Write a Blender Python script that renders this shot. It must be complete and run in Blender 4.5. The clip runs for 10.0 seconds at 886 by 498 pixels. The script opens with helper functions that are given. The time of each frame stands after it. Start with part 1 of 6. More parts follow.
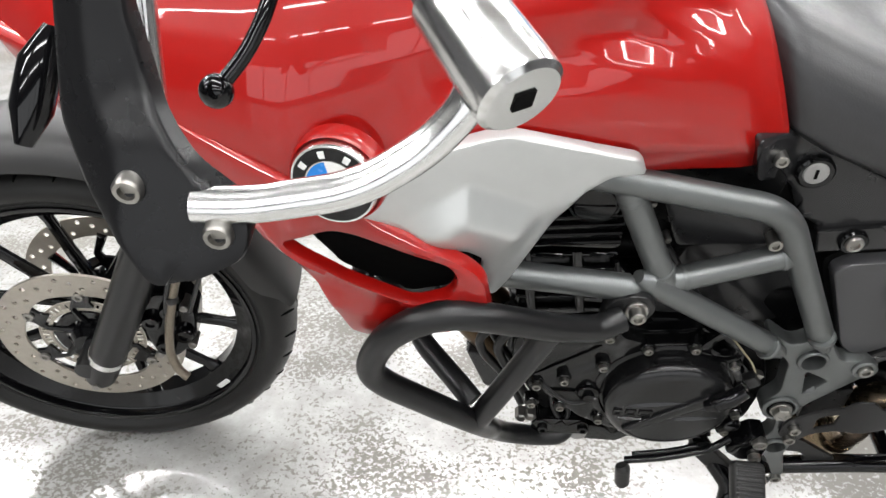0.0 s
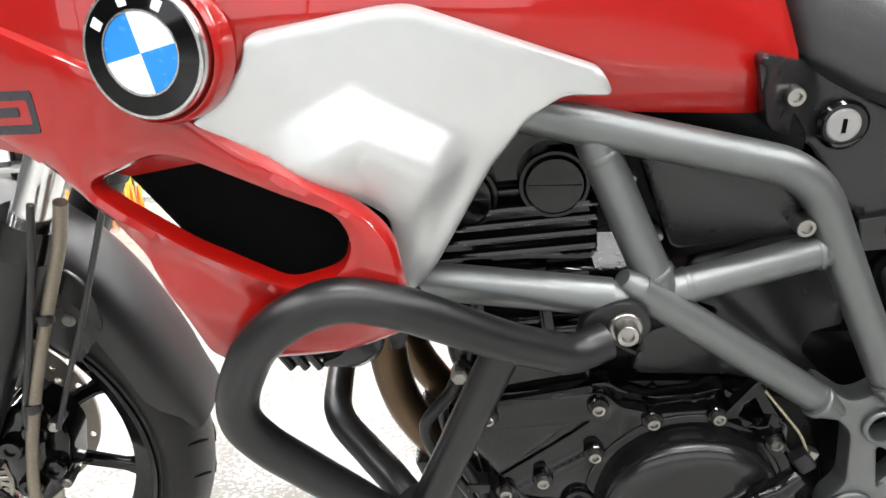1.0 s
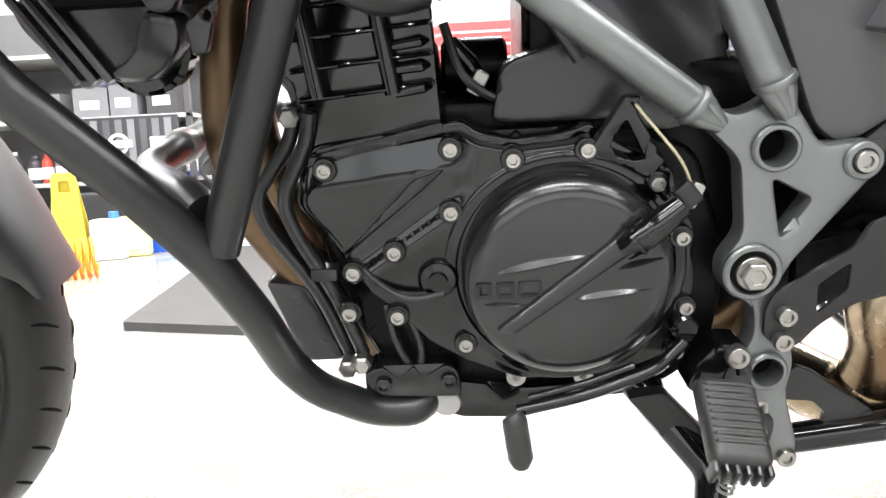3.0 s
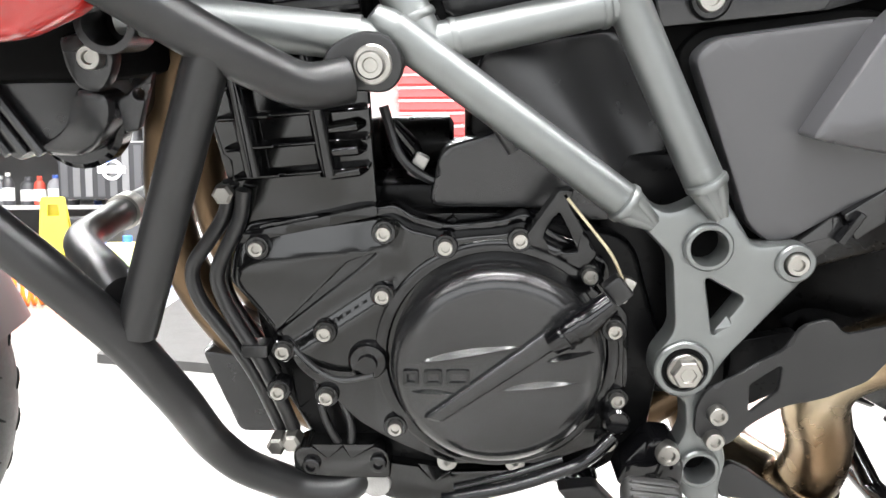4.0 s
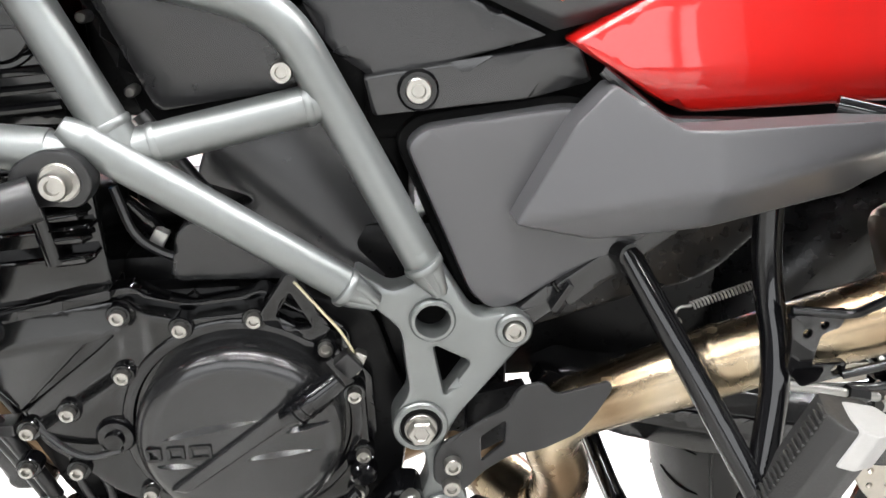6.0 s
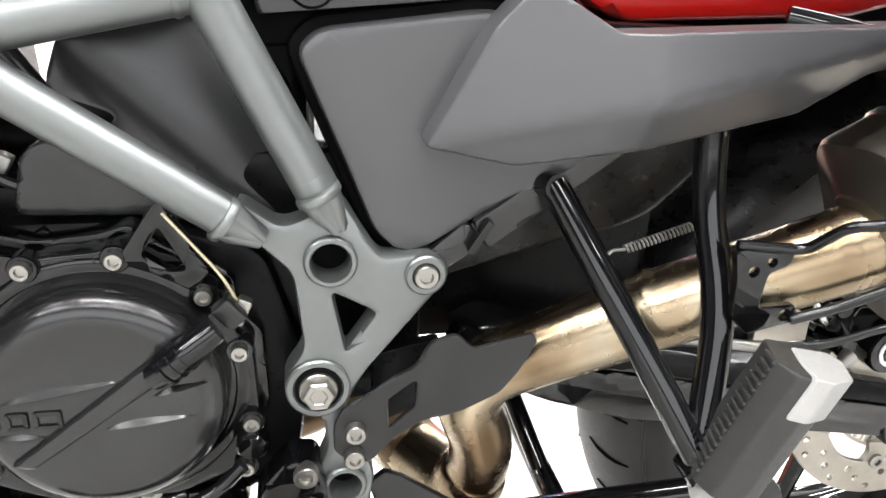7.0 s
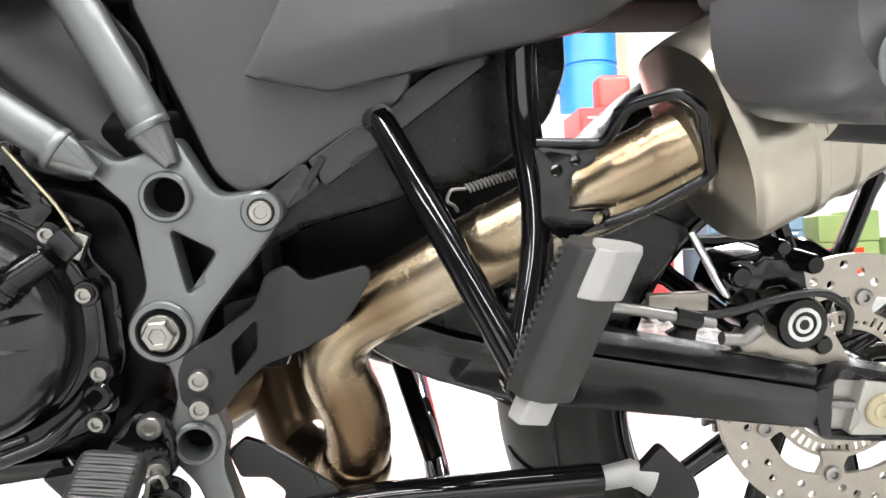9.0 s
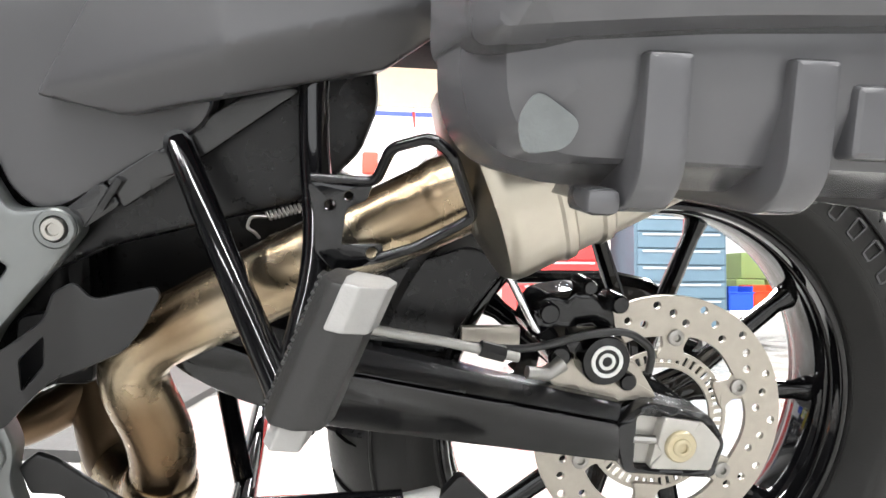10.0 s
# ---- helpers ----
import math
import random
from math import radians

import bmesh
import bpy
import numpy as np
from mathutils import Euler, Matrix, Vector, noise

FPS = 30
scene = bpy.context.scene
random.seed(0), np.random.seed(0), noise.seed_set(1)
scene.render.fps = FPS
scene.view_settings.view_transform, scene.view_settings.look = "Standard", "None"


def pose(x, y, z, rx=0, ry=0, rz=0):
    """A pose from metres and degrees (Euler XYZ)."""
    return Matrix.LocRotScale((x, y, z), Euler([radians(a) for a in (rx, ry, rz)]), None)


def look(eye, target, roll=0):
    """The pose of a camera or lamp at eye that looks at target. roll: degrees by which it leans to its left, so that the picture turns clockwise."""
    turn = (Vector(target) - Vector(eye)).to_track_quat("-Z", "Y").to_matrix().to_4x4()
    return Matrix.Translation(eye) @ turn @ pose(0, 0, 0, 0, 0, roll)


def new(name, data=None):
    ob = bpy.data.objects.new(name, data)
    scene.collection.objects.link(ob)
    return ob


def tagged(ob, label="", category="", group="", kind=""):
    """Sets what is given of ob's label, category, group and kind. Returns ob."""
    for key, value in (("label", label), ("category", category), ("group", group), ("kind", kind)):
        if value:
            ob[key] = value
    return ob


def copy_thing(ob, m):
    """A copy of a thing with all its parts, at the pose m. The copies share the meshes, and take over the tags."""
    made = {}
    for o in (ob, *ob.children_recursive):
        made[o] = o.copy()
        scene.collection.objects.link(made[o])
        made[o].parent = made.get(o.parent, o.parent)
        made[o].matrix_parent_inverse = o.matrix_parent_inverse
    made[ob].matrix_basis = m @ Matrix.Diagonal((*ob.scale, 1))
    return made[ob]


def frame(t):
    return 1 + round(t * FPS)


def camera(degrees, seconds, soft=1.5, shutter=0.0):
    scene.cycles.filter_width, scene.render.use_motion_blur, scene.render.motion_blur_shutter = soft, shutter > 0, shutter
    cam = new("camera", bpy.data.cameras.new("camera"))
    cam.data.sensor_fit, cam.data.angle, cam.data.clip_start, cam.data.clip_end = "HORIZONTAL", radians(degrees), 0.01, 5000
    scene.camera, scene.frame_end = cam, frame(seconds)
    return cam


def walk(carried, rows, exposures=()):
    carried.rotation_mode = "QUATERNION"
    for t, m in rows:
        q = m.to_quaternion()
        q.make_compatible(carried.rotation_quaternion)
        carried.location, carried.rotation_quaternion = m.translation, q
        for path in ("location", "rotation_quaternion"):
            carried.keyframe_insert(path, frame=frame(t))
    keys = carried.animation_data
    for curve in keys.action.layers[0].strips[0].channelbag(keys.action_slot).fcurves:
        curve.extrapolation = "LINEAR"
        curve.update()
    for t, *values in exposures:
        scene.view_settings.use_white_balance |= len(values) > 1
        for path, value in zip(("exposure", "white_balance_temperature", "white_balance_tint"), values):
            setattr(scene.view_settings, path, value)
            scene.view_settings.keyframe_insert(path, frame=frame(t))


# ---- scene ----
from mathutils.geometry import delaunay_2d_cdt

cam = camera(60.2, 10.0)
METRES, EYE, TILT, LEAN, TURN = 1.535, 1.11, -31.5, 0.0, 3.5
LEAN_BIKE, BX, BY, BZ = 12.0, 0.0, 1.03, 0.0
ROWS = [
    (0.0, 0.0, 0.0, 0.0, 0.0, 0.0, -0.0),
    (0.2, 0.008, 0.0275, -0.034, -0.9, 0.7, 0.95),
    (0.4, 0.0275, 0.052, -0.06, -2.15, 3.0, 1.5),
    (0.5, 0.035, 0.0682, -0.0665, -2.54, 4.83, 2.1),
    (1.0, 0.0451, 0.1599, -0.1145, 0.4, 17.36, 1.8),
    (1.5, 0.0447, 0.2261, -0.1953, 0.44, 19.4, 2.19),
    (2.0, 0.0666, 0.2666, -0.2541, -0.39, 20.06, 1.5),
    (2.5, 0.0941, 0.2894, -0.2842, 0.27, 22.57, 4.13),
    (4.0, 0.151, 0.2809, -0.2585, -1.59, 27.52, 1.46),
    (4.5, 0.1611, 0.2644, -0.2264, -1.07, 27.52, 1.3),
    (5.0, 0.1745, 0.2331, -0.1871, -0.49, 26.89, 1.64),
    (5.5, 0.2003, 0.2321, -0.1815, -3.18, 23.88, 3.49),
    (6.0, 0.2391, 0.2294, -0.1997, -7.26, 21.49, 6.16),
    (7.5, 0.2719, 0.3217, -0.2342, -12.64, 20.55, 7.59),
    (8.0, 0.3026, 0.3424, -0.283, -11.78, 24.41, 7.87),
    (8.5, 0.3375, 0.3335, -0.3031, -10.38, 31.13, 7.93),
    (9.0, 0.3638, 0.3139, -0.316, -6.38, 33.04, 6.85),
    (9.5, 0.4006, 0.2976, -0.321, -7.79, 33.5, 6.04),
    (10.0, 0.4347, 0.2903, -0.326, -11.21, 33.86, 6.63),
]
walk(cam, [(t, pose(0, 0, EYE, TILT, LEAN, TURN) @ pose(METRES * x, METRES * y, METRES * z, 90 + pitch, roll, yaw)) for t, x, y, z, yaw, pitch, roll in ROWS],
     [(0.0, -0.92), (0.5, -0.55), (1.0, -0.33), (1.5, 0.18), (2.0, 0.22), (2.5, 0.19), (4.0, 0.56), (4.5, 0.60), (5.5, 0.52), (7.5, 0.52), (8.0, 0.35), (9.0, 0.2), (10.0, 0.2)])

# ---------------------------------------------------------------- light
world = bpy.data.worlds.new("world")
scene.world = world
world.use_nodes = True
wn = world.node_tree.nodes["Background"]
wn.inputs[0].default_value = (0.95, 0.97, 1.0, 1)
wn.inputs[1].default_value = 0.1

LAMPS = [(lx, ly) for ly in (-3.0, -1.4, 0.1, 1.9, 3.4, 5.2) for lx in (-2.7, 0.3, 3.3)]
for lx, ly in LAMPS:
    ld = bpy.data.lights.new("ceiling_lamp_light", "AREA")
    ld.shape, ld.size, ld.size_y = "RECTANGLE", 2.4, 0.16
    ld.energy = 85 if ly > 5 else 165 if ly > 2 else 90 if ly > -2 else 60
    ld.color = (1.0, 1.0, 1.0)
    new("ceiling_lamp_light", ld).matrix_world = pose(lx, ly, 3.02, 0, 0, 0)


# ---------------------------------------------------------------- materials
def mat(name, color, rough=0.5, metal=0.0, var=0.12, scale=20.0, bump=0.0, bump_scale=200.0, coat=0.0, spec=0.5,
        rvar=0.1, color2=None):
    """Procedural surface: colour and gloss vary at two scales, with fine relief."""
    m = bpy.data.materials.new(name)
    m.use_nodes = True
    nt = m.node_tree
    b = nt.nodes["Principled BSDF"]
    b.inputs["Metallic"].default_value = metal
    b.inputs["Coat Weight"].default_value = coat
    b.inputs["Coat Roughness"].default_value = 0.04
    b.inputs["Specular IOR Level"].default_value = spec
    tc = nt.nodes.new("ShaderNodeTexCoord")
    n1 = nt.nodes.new("ShaderNodeTexNoise")
    n1.inputs["Scale"].default_value = scale
    n1.inputs["Detail"].default_value = 6
    nt.links.new(tc.outputs["Object"], n1.inputs["Vector"])
    mix = nt.nodes.new("ShaderNodeMix")
    mix.data_type = "RGBA"
    c2 = color2 if color2 else tuple(min(1, c * (1 + 2 * var)) for c in color)
    mix.inputs[6].default_value = (*[c * (1 - var) for c in color], 1)
    mix.inputs[7].default_value = (*c2, 1)
    nt.links.new(n1.outputs["Fac"], mix.inputs[0])
    nt.links.new(mix.outputs[2], b.inputs["Base Color"])
    n2 = nt.nodes.new("ShaderNodeTexNoise")
    n2.inputs["Scale"].default_value = scale * 7
    n2.inputs["Detail"].default_value = 4
    nt.links.new(tc.outputs["Object"], n2.inputs["Vector"])
    mr = nt.nodes.new("ShaderNodeMapRange")
    mr.inputs["To Min"].default_value = max(0.02, rough - rvar)
    mr.inputs["To Max"].default_value = min(1.0, rough + rvar)
    nt.links.new(n2.outputs["Fac"], mr.inputs["Value"])
    nt.links.new(mr.outputs["Result"], b.inputs["Roughness"])
    if bump:
        n3 = nt.nodes.new("ShaderNodeTexNoise")
        n3.inputs["Scale"].default_value = bump_scale
        n3.inputs["Detail"].default_value = 3
        nt.links.new(tc.outputs["Object"], n3.inputs["Vector"])
        bp = nt.nodes.new("ShaderNodeBump")
        bp.inputs["Strength"].default_value = bump
        bp.inputs["Distance"].default_value = 0.002
        nt.links.new(n3.outputs["Fac"], bp.inputs["Height"])
        nt.links.new(bp.outputs["Normal"], b.inputs["Normal"])
    return m


M_RED = mat("red_paint", (0.31, 0.004, 0.0025), 0.34, 0.0, 0.06, 4, coat=1.0, rvar=0.04, spec=0.25)
M_SILVER = mat("silver_paint", (0.53, 0.54, 0.53), 0.34, 0.62, 0.04, 40, rvar=0.03)
M_FRAME = mat("frame_paint", (0.158, 0.166, 0.164), 0.37, 0.72, 0.05, 60, rvar=0.01)
M_PLASTIC = mat("black_plastic", (0.012, 0.012, 0.0128), 0.27, 0, 0.12, 6, rvar=0.012, spec=0.5)
M_TAIL = mat("grey_plastic", (0.046, 0.0455, 0.048), 0.30, 0, 0.08, 5, rvar=0.012, spec=0.5)
M_ENGINE = mat("engine_paint", (0.0035, 0.0036, 0.0037), 0.10, 0, 0.06, 9, rvar=0.02, spec=0.46)
# Duller, darker copy of the engine paint for parts lying in shade.
M_DEEP = mat("shaded_casting", (0.003, 0.003, 0.0032), 0.3, 0, 0.15, 15, spec=0.1)
M_GLOSS = mat("gloss_black", (0.0025, 0.0025, 0.0029), 0.06, 0, 0.1, 10, rvar=0.015, spec=0.42)
M_BAR = mat("powder_coat", (0.007, 0.007, 0.0074), 0.34, 0, 0.1, 25, 0.05, 900, rvar=0.05, spec=0.45)
M_TYRE = mat("tyre_rubber", (0.011, 0.0107, 0.0102), 0.44, 0, 0.2, 25, 0.12, 500, spec=0.3)
M_RUBBER = mat("peg_rubber", (0.015, 0.0147, 0.0143), 0.48, 0, 0.2, 40, 0.1, 600)
M_STEEL = mat("bolt_steel", (0.31, 0.30, 0.28), 0.30, 0.95, 0.08, 60, rvar=0.03)
M_CHROME = mat("bright_alloy", (0.80, 0.80, 0.79), 0.2, 1.0, 0.05, 40)
M_DISC = mat("brake_disc_steel", (0.40, 0.37, 0.32), 0.4, 0.8, 0.08, 90, 0.05, 900)
# Near-black for openings and gaps; their shade lies in the colour itself.
M_HOLE = mat("recess_shade", (0.002, 0.002, 0.002), 0.8, 0, 0.1, 20, spec=0.08)
M_ALU = mat("cast_alloy", (0.30, 0.295, 0.28), 0.42, 0.7, 0.12, 60, 0.06, 500)
M_WHITE = mat("white_enamel", (0.78, 0.78, 0.76), 0.25, 0, 0.03, 30)
M_BLUE = mat("blue_enamel", (0.02, 0.22, 0.66), 0.25, 0, 0.05, 30)
M_MUFFLER = mat("brushed_muffler", (0.39, 0.362, 0.305), 0.28, 1.0, 0.06, 60, rvar=0.01)
M_SEAT = mat("seat_vinyl", (0.024, 0.024, 0.025), 0.36, 0, 0.15, 30, 0.10, 500)
M_CABLE = mat("cable_rubber", (0.010, 0.010, 0.0105), 0.35, 0, 0.1, 40)
M_HOSE = mat("braided_hose", (0.20, 0.17, 0.13), 0.35, 0.6, 0.2, 300, 0.3, 900)
M_BLOCK = mat("cast_axle_alloy", (0.46, 0.445, 0.41), 0.45, 0.25, 0.10, 70, 0.1, 500)
M_TAN = mat("zinc_passivated", (0.50, 0.44, 0.30), 0.4, 0.7, 0.1, 90)
M_FENDER = mat("satin_fender_plastic", (0.020, 0.0195, 0.0195), 0.40, 0, 0.08, 6, rvar=0.01, spec=0.5)
M_DECAL = mat("decal_dark", (0.03, 0.03, 0.035), 0.4, 0, 0.05, 30)
M_ORANGE = mat("orange_piping", (0.75, 0.11, 0.03), 0.5, 0, 0.05, 30)
M_PEGSTEEL = mat("peg_alloy", (0.31, 0.305, 0.295), 0.5, 0.3, 0.08, 60, 0.2, 500)


def exhaust_material():
    """Steel header tinted gold and bronze by heat."""
    m = mat("heat_tinted_steel", (0.56, 0.42, 0.24), 0.27, 1.0, 0.1, 8, rvar=0.02)
    nt = m.node_tree
    b = nt.nodes["Principled BSDF"]
    tc = nt.nodes.new("ShaderNodeTexCoord")
    n = nt.nodes.new("ShaderNodeTexNoise")
    n.inputs["Scale"].default_value = 8
    n.inputs["Detail"].default_value = 2.5
    n.inputs["Roughness"].default_value = 0.5
    nt.links.new(tc.outputs["Object"], n.inputs["Vector"])
    r = nt.nodes.new("ShaderNodeValToRGB")
    r.color_ramp.elements[0].position, r.color_ramp.elements[0].color = 0.34, (0.15, 0.098, 0.056, 1)
    r.color_ramp.elements[1].position, r.color_ramp.elements[1].color = 0.66, (0.43, 0.385, 0.31, 1)
    e = r.color_ramp.elements.new(0.5)
    e.color = (0.345, 0.275, 0.185, 1)
    nt.links.new(n.outputs["Fac"], r.inputs["Fac"])
    nt.links.new(r.outputs["Color"], b.inputs["Base Color"])
    return m


M_EXHAUST = exhaust_material()


def floor_material():
    """Sealed concrete: mottled grey under a glossy film that has flaked away in speckles and patches."""
    m = mat("sealed_concrete", (0.17, 0.168, 0.16), 0.4, 0, 0.1, 2.2, rvar=0.05, coat=1.0)
    nt = m.node_tree
    b = nt.nodes["Principled BSDF"]
    tc = nt.nodes.new("ShaderNodeTexCoord")

    def noise(scale, detail, rough, distortion=0.0):
        n = nt.nodes.new("ShaderNodeTexNoise")
        n.inputs["Scale"].default_value = scale
        n.inputs["Detail"].default_value = detail
        n.inputs["Roughness"].default_value = rough
        n.inputs["Distortion"].default_value = distortion
        nt.links.new(tc.outputs["Object"], n.inputs["Vector"])
        return n.outputs["Fac"]

    def span(value, f0, f1, t0, t1):
        r = nt.nodes.new("ShaderNodeMapRange")
        for key, v in (("From Min", f0), ("From Max", f1), ("To Min", t0), ("To Max", t1)):
            r.inputs[key].default_value = v
        nt.links.new(value, r.inputs["Value"])
        return r.outputs["Result"]

    def calc(op, x, y):
        k = nt.nodes.new("ShaderNodeMath")
        k.operation = op
        for i, v in enumerate((x, y)):
            if isinstance(v, float):
                k.inputs[i].default_value = v
            else:
                nt.links.new(v, k.inputs[i])
        return k.outputs["Value"]

    # flakes of a few millimetres, gathered in patches of a few decimetres
    flake = noise(105, 4, 0.62, 0.5)
    patch = noise(3.2, 3, 0.55)
    film = span(calc("ADD", flake, calc("MULTIPLY", patch, 0.9)), 0.875, 0.945, 0.06, 1.0)
    nt.links.new(film, b.inputs["Coat Weight"])
    b.inputs["Coat Roughness"].default_value = 0.15
    b.inputs["Coat IOR"].default_value = 1.6
    nt.links.new(calc("MULTIPLY", film, 0.35), b.inputs["Specular IOR Level"])
    nt.links.new(span(film, 0.0, 1.0, 0.5, 0.26), b.inputs["Roughness"])
    tone = nt.nodes.new("ShaderNodeValToRGB")
    tone.color_ramp.elements[0].position, tone.color_ramp.elements[0].color = 0.36, (0.29, 0.285, 0.272, 1)
    tone.color_ramp.elements[1].position, tone.color_ramp.elements[1].color = 0.62, (0.43, 0.428, 0.418, 1)
    nt.links.new(noise(9, 10, 0.72), tone.inputs["Fac"])
    worn = nt.nodes.new("ShaderNodeMix")
    worn.data_type = "RGBA"
    worn.inputs[6].default_value = (0.185, 0.177, 0.160, 1)
    nt.links.new(film, worn.inputs[0])
    nt.links.new(tone.outputs["Color"], worn.inputs[7])
    nt.links.new(worn.outputs[2], b.inputs["Base Color"])
    bp = nt.nodes.new("ShaderNodeBump")
    bp.inputs["Strength"].default_value = 0.25
    bp.inputs["Distance"].default_value = 0.002
    nt.links.new(noise(24, 4, 0.6), bp.inputs["Height"])
    nt.links.new(bp.outputs["Normal"], b.inputs["Normal"])
    nt.links.new(bp.outputs["Normal"], b.inputs["Coat Normal"])
    return m


M_FLOOR = floor_material()
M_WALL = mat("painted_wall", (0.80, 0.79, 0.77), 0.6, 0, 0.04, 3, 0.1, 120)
# Unseen walls and ceiling are kept dark, so black parts reflect less light.
M_DARKWALL = mat("darkened_wall", (0.10, 0.10, 0.104), 0.6, 0, 0.05, 3, 0.1, 120)
M_CEIL = mat("ceiling_paint", (0.22, 0.22, 0.218), 0.7, 0, 0.03, 3)
M_MAT = mat("rubber_mat", (0.055, 0.054, 0.053), 0.8, 0, 0.15, 10, 0.3, 200, spec=0.25)


def emitter(name, color, strength):
    m = bpy.data.materials.new(name)
    m.use_nodes = True
    nt = m.node_tree
    nt.nodes.remove(nt.nodes["Principled BSDF"])
    e = nt.nodes.new("ShaderNodeEmission")
    e.inputs[0].default_value, e.inputs[1].default_value = (*color, 1), strength
    nt.links.new(e.outputs[0], nt.nodes["Material Output"].inputs[0])
    return m


M_GLOW = emitter("lamp_diffuser", (1, 1, 1), 9)
# Glow outside an invented shop window; it brightens the near side.
M_DAY = emitter("added_daylight", (0.96, 0.98, 1.0), 3.0)
M_GUARD = mat("dull_black_plastic", (0.006, 0.006, 0.0066), 0.28, 0, 0.12, 12, 0.02, 1400, rvar=0.05, spec=0.3)
M_SATIN = mat("satin_black", (0.009, 0.009, 0.0095), 0.20, 0, 0.05, 9, rvar=0.015, spec=0.55)


# ---------------------------------------------------------------- mesh helpers
SMOOTH = (M_RED, M_SILVER, M_SEAT)


def finish(bm, name, material, sharp=38):
    bmesh.ops.remove_doubles(bm, verts=bm.verts, dist=1e-6)
    bmesh.ops.recalc_face_normals(bm, faces=bm.faces)
    for f in bm.faces:
        f.smooth = True
    for e in bm.edges:
        if len(e.link_faces) == 2 and e.calc_face_angle(0) > radians(sharp):
            e.smooth = False
    bm.normal_update()
    limit = math.cos(radians(sharp))
    area = {f: f.calc_area() + 1e-12 for f in bm.faces}
    corners = []
    for f in bm.faces:
        for v in f.verts:
            n = Vector((0, 0, 0))
            for g in v.link_faces:
                if g.normal.dot(f.normal) > limit:
                    n += g.normal * area[g]
            corners.append(n.normalized() if n.length > 0 else f.normal.copy())
    me = bpy.data.meshes.new(name)
    bm.to_mesh(me)
    bm.free()
    if material not in SMOOTH:
        me.normals_split_custom_set(corners)
    me.materials.append(material)
    return me


def part(name, bm, material, parent=None, label="", sharp=38):
    ob = new(name, finish(bm, name, material, sharp))
    if parent:
        ob.parent = parent
    if label:
        ob["label"] = label
    return ob


def thing(name, label, category, m=None, group="", kind=""):
    ob = tagged(new(name), label, category, group, kind)
    ob.empty_display_size = 0.1
    if m is not None:
        ob.matrix_world = m
    return ob


def round_poly(pts, r=0.006, n=4):
    """A closed outline with its corners rounded."""
    out = []
    k = len(pts)
    for i in range(k):
        a, p, c = Vector(pts[i - 1]), Vector(pts[i]), Vector(pts[(i + 1) % k])
        u, v = a - p, c - p
        t = min(r, u.length * 0.45, v.length * 0.45)
        s, e = p + u.normalized() * t, p + v.normalized() * t
        for j in range(n + 1):
            w = j / n
            out.append(tuple(s * (1 - w) ** 2 + p * 2 * w * (1 - w) + e * w ** 2))
    return out


def bend(pts, r=0.03, n=5):
    """An open 3D line with its corners rounded, for tubes."""
    pts = [Vector(p) for p in pts]
    out = [pts[0]]
    for a, p, c in zip(pts, pts[1:], pts[2:]):
        u, v = a - p, c - p
        t = min(r, u.length * 0.48, v.length * 0.48)
        s, e = p + u.normalized() * t, p + v.normalized() * t
        for j in range(n + 1):
            w = j / n
            out.append(s * (1 - w) ** 2 + p * 2 * w * (1 - w) + e * w ** 2)
    out.append(pts[-1])
    return out


def tube(pts, r, n=14, cap=True, bm=None, flat=1.0):
    """A tube along a line; r is one radius or one for each point."""
    bm = bm or bmesh.new()
    pts = [Vector(p) for p in pts]
    rr = r if isinstance(r, (list, tuple)) else [r] * len(pts)
    rings, side = [], None
    for i, p in enumerate(pts):
        d = (pts[min(i + 1, len(pts) - 1)] - pts[max(i - 1, 0)]).normalized()
        if side is None:
            side = d.cross(Vector((0, 0, 1)) if abs(d.z) < 0.9 else Vector((0, 1, 0))).normalized()
        side = (side - d * side.dot(d)).normalized()
        up = d.cross(side)
        rings.append([bm.verts.new(p + side * math.cos(2 * math.pi * k / n) * rr[i] + up * math.sin(2 * math.pi * k / n) * rr[i] * flat) for k in range(n)])
    for a, b in zip(rings, rings[1:]):
        for k in range(n):
            bm.faces.new((a[k], a[(k + 1) % n], b[(k + 1) % n], b[k]))
    if cap:
        bm.faces.new(rings[0])
        bm.faces.new(rings[-1])
    return bm


def lathe(profile, center, axis="y", n=48, bm=None, closed=False):
    """Turns (radius, offset) points round an axis through center."""
    bm = bm or bmesh.new()
    c = Vector(center)
    rings = []
    for r, o in profile:
        ring = []
        for k in range(n):
            a = 2 * math.pi * k / n
            u, v = math.cos(a) * r, math.sin(a) * r
            d = {"y": Vector((u, o, v)), "z": Vector((u, v, o)), "x": Vector((o, u, v))}[axis]
            ring.append(bm.verts.new(c + d))
        rings.append(ring)
    pairs = list(zip(rings, rings[1:])) + ([(rings[-1], rings[0])] if closed else [])
    for a, b in pairs:
        for k in range(n):
            bm.faces.new((a[k], a[(k + 1) % n], b[(k + 1) % n], b[k]))
    if not closed:
        for ring in (rings[0], rings[-1]):
            bm.faces.new(ring)
    return bm


def inside(pts, poly):
    """Which of the points lie in the closed outline."""
    p = np.asarray(pts, float).reshape(-1, 2)
    a = np.asarray(poly, float)
    b = np.roll(a, 1, axis=0)
    x, y = p[:, :1], p[:, 1:]
    cross = (b[:, 1] > y) != (a[:, 1] > y)
    dy = np.where(np.abs(a[:, 1] - b[:, 1]) < 1e-15, 1e-15, a[:, 1] - b[:, 1])
    return (cross & (x < (a[:, 0] - b[:, 0]) * (y - b[:, 1]) / dy + b[:, 0])).sum(1) % 2 == 1


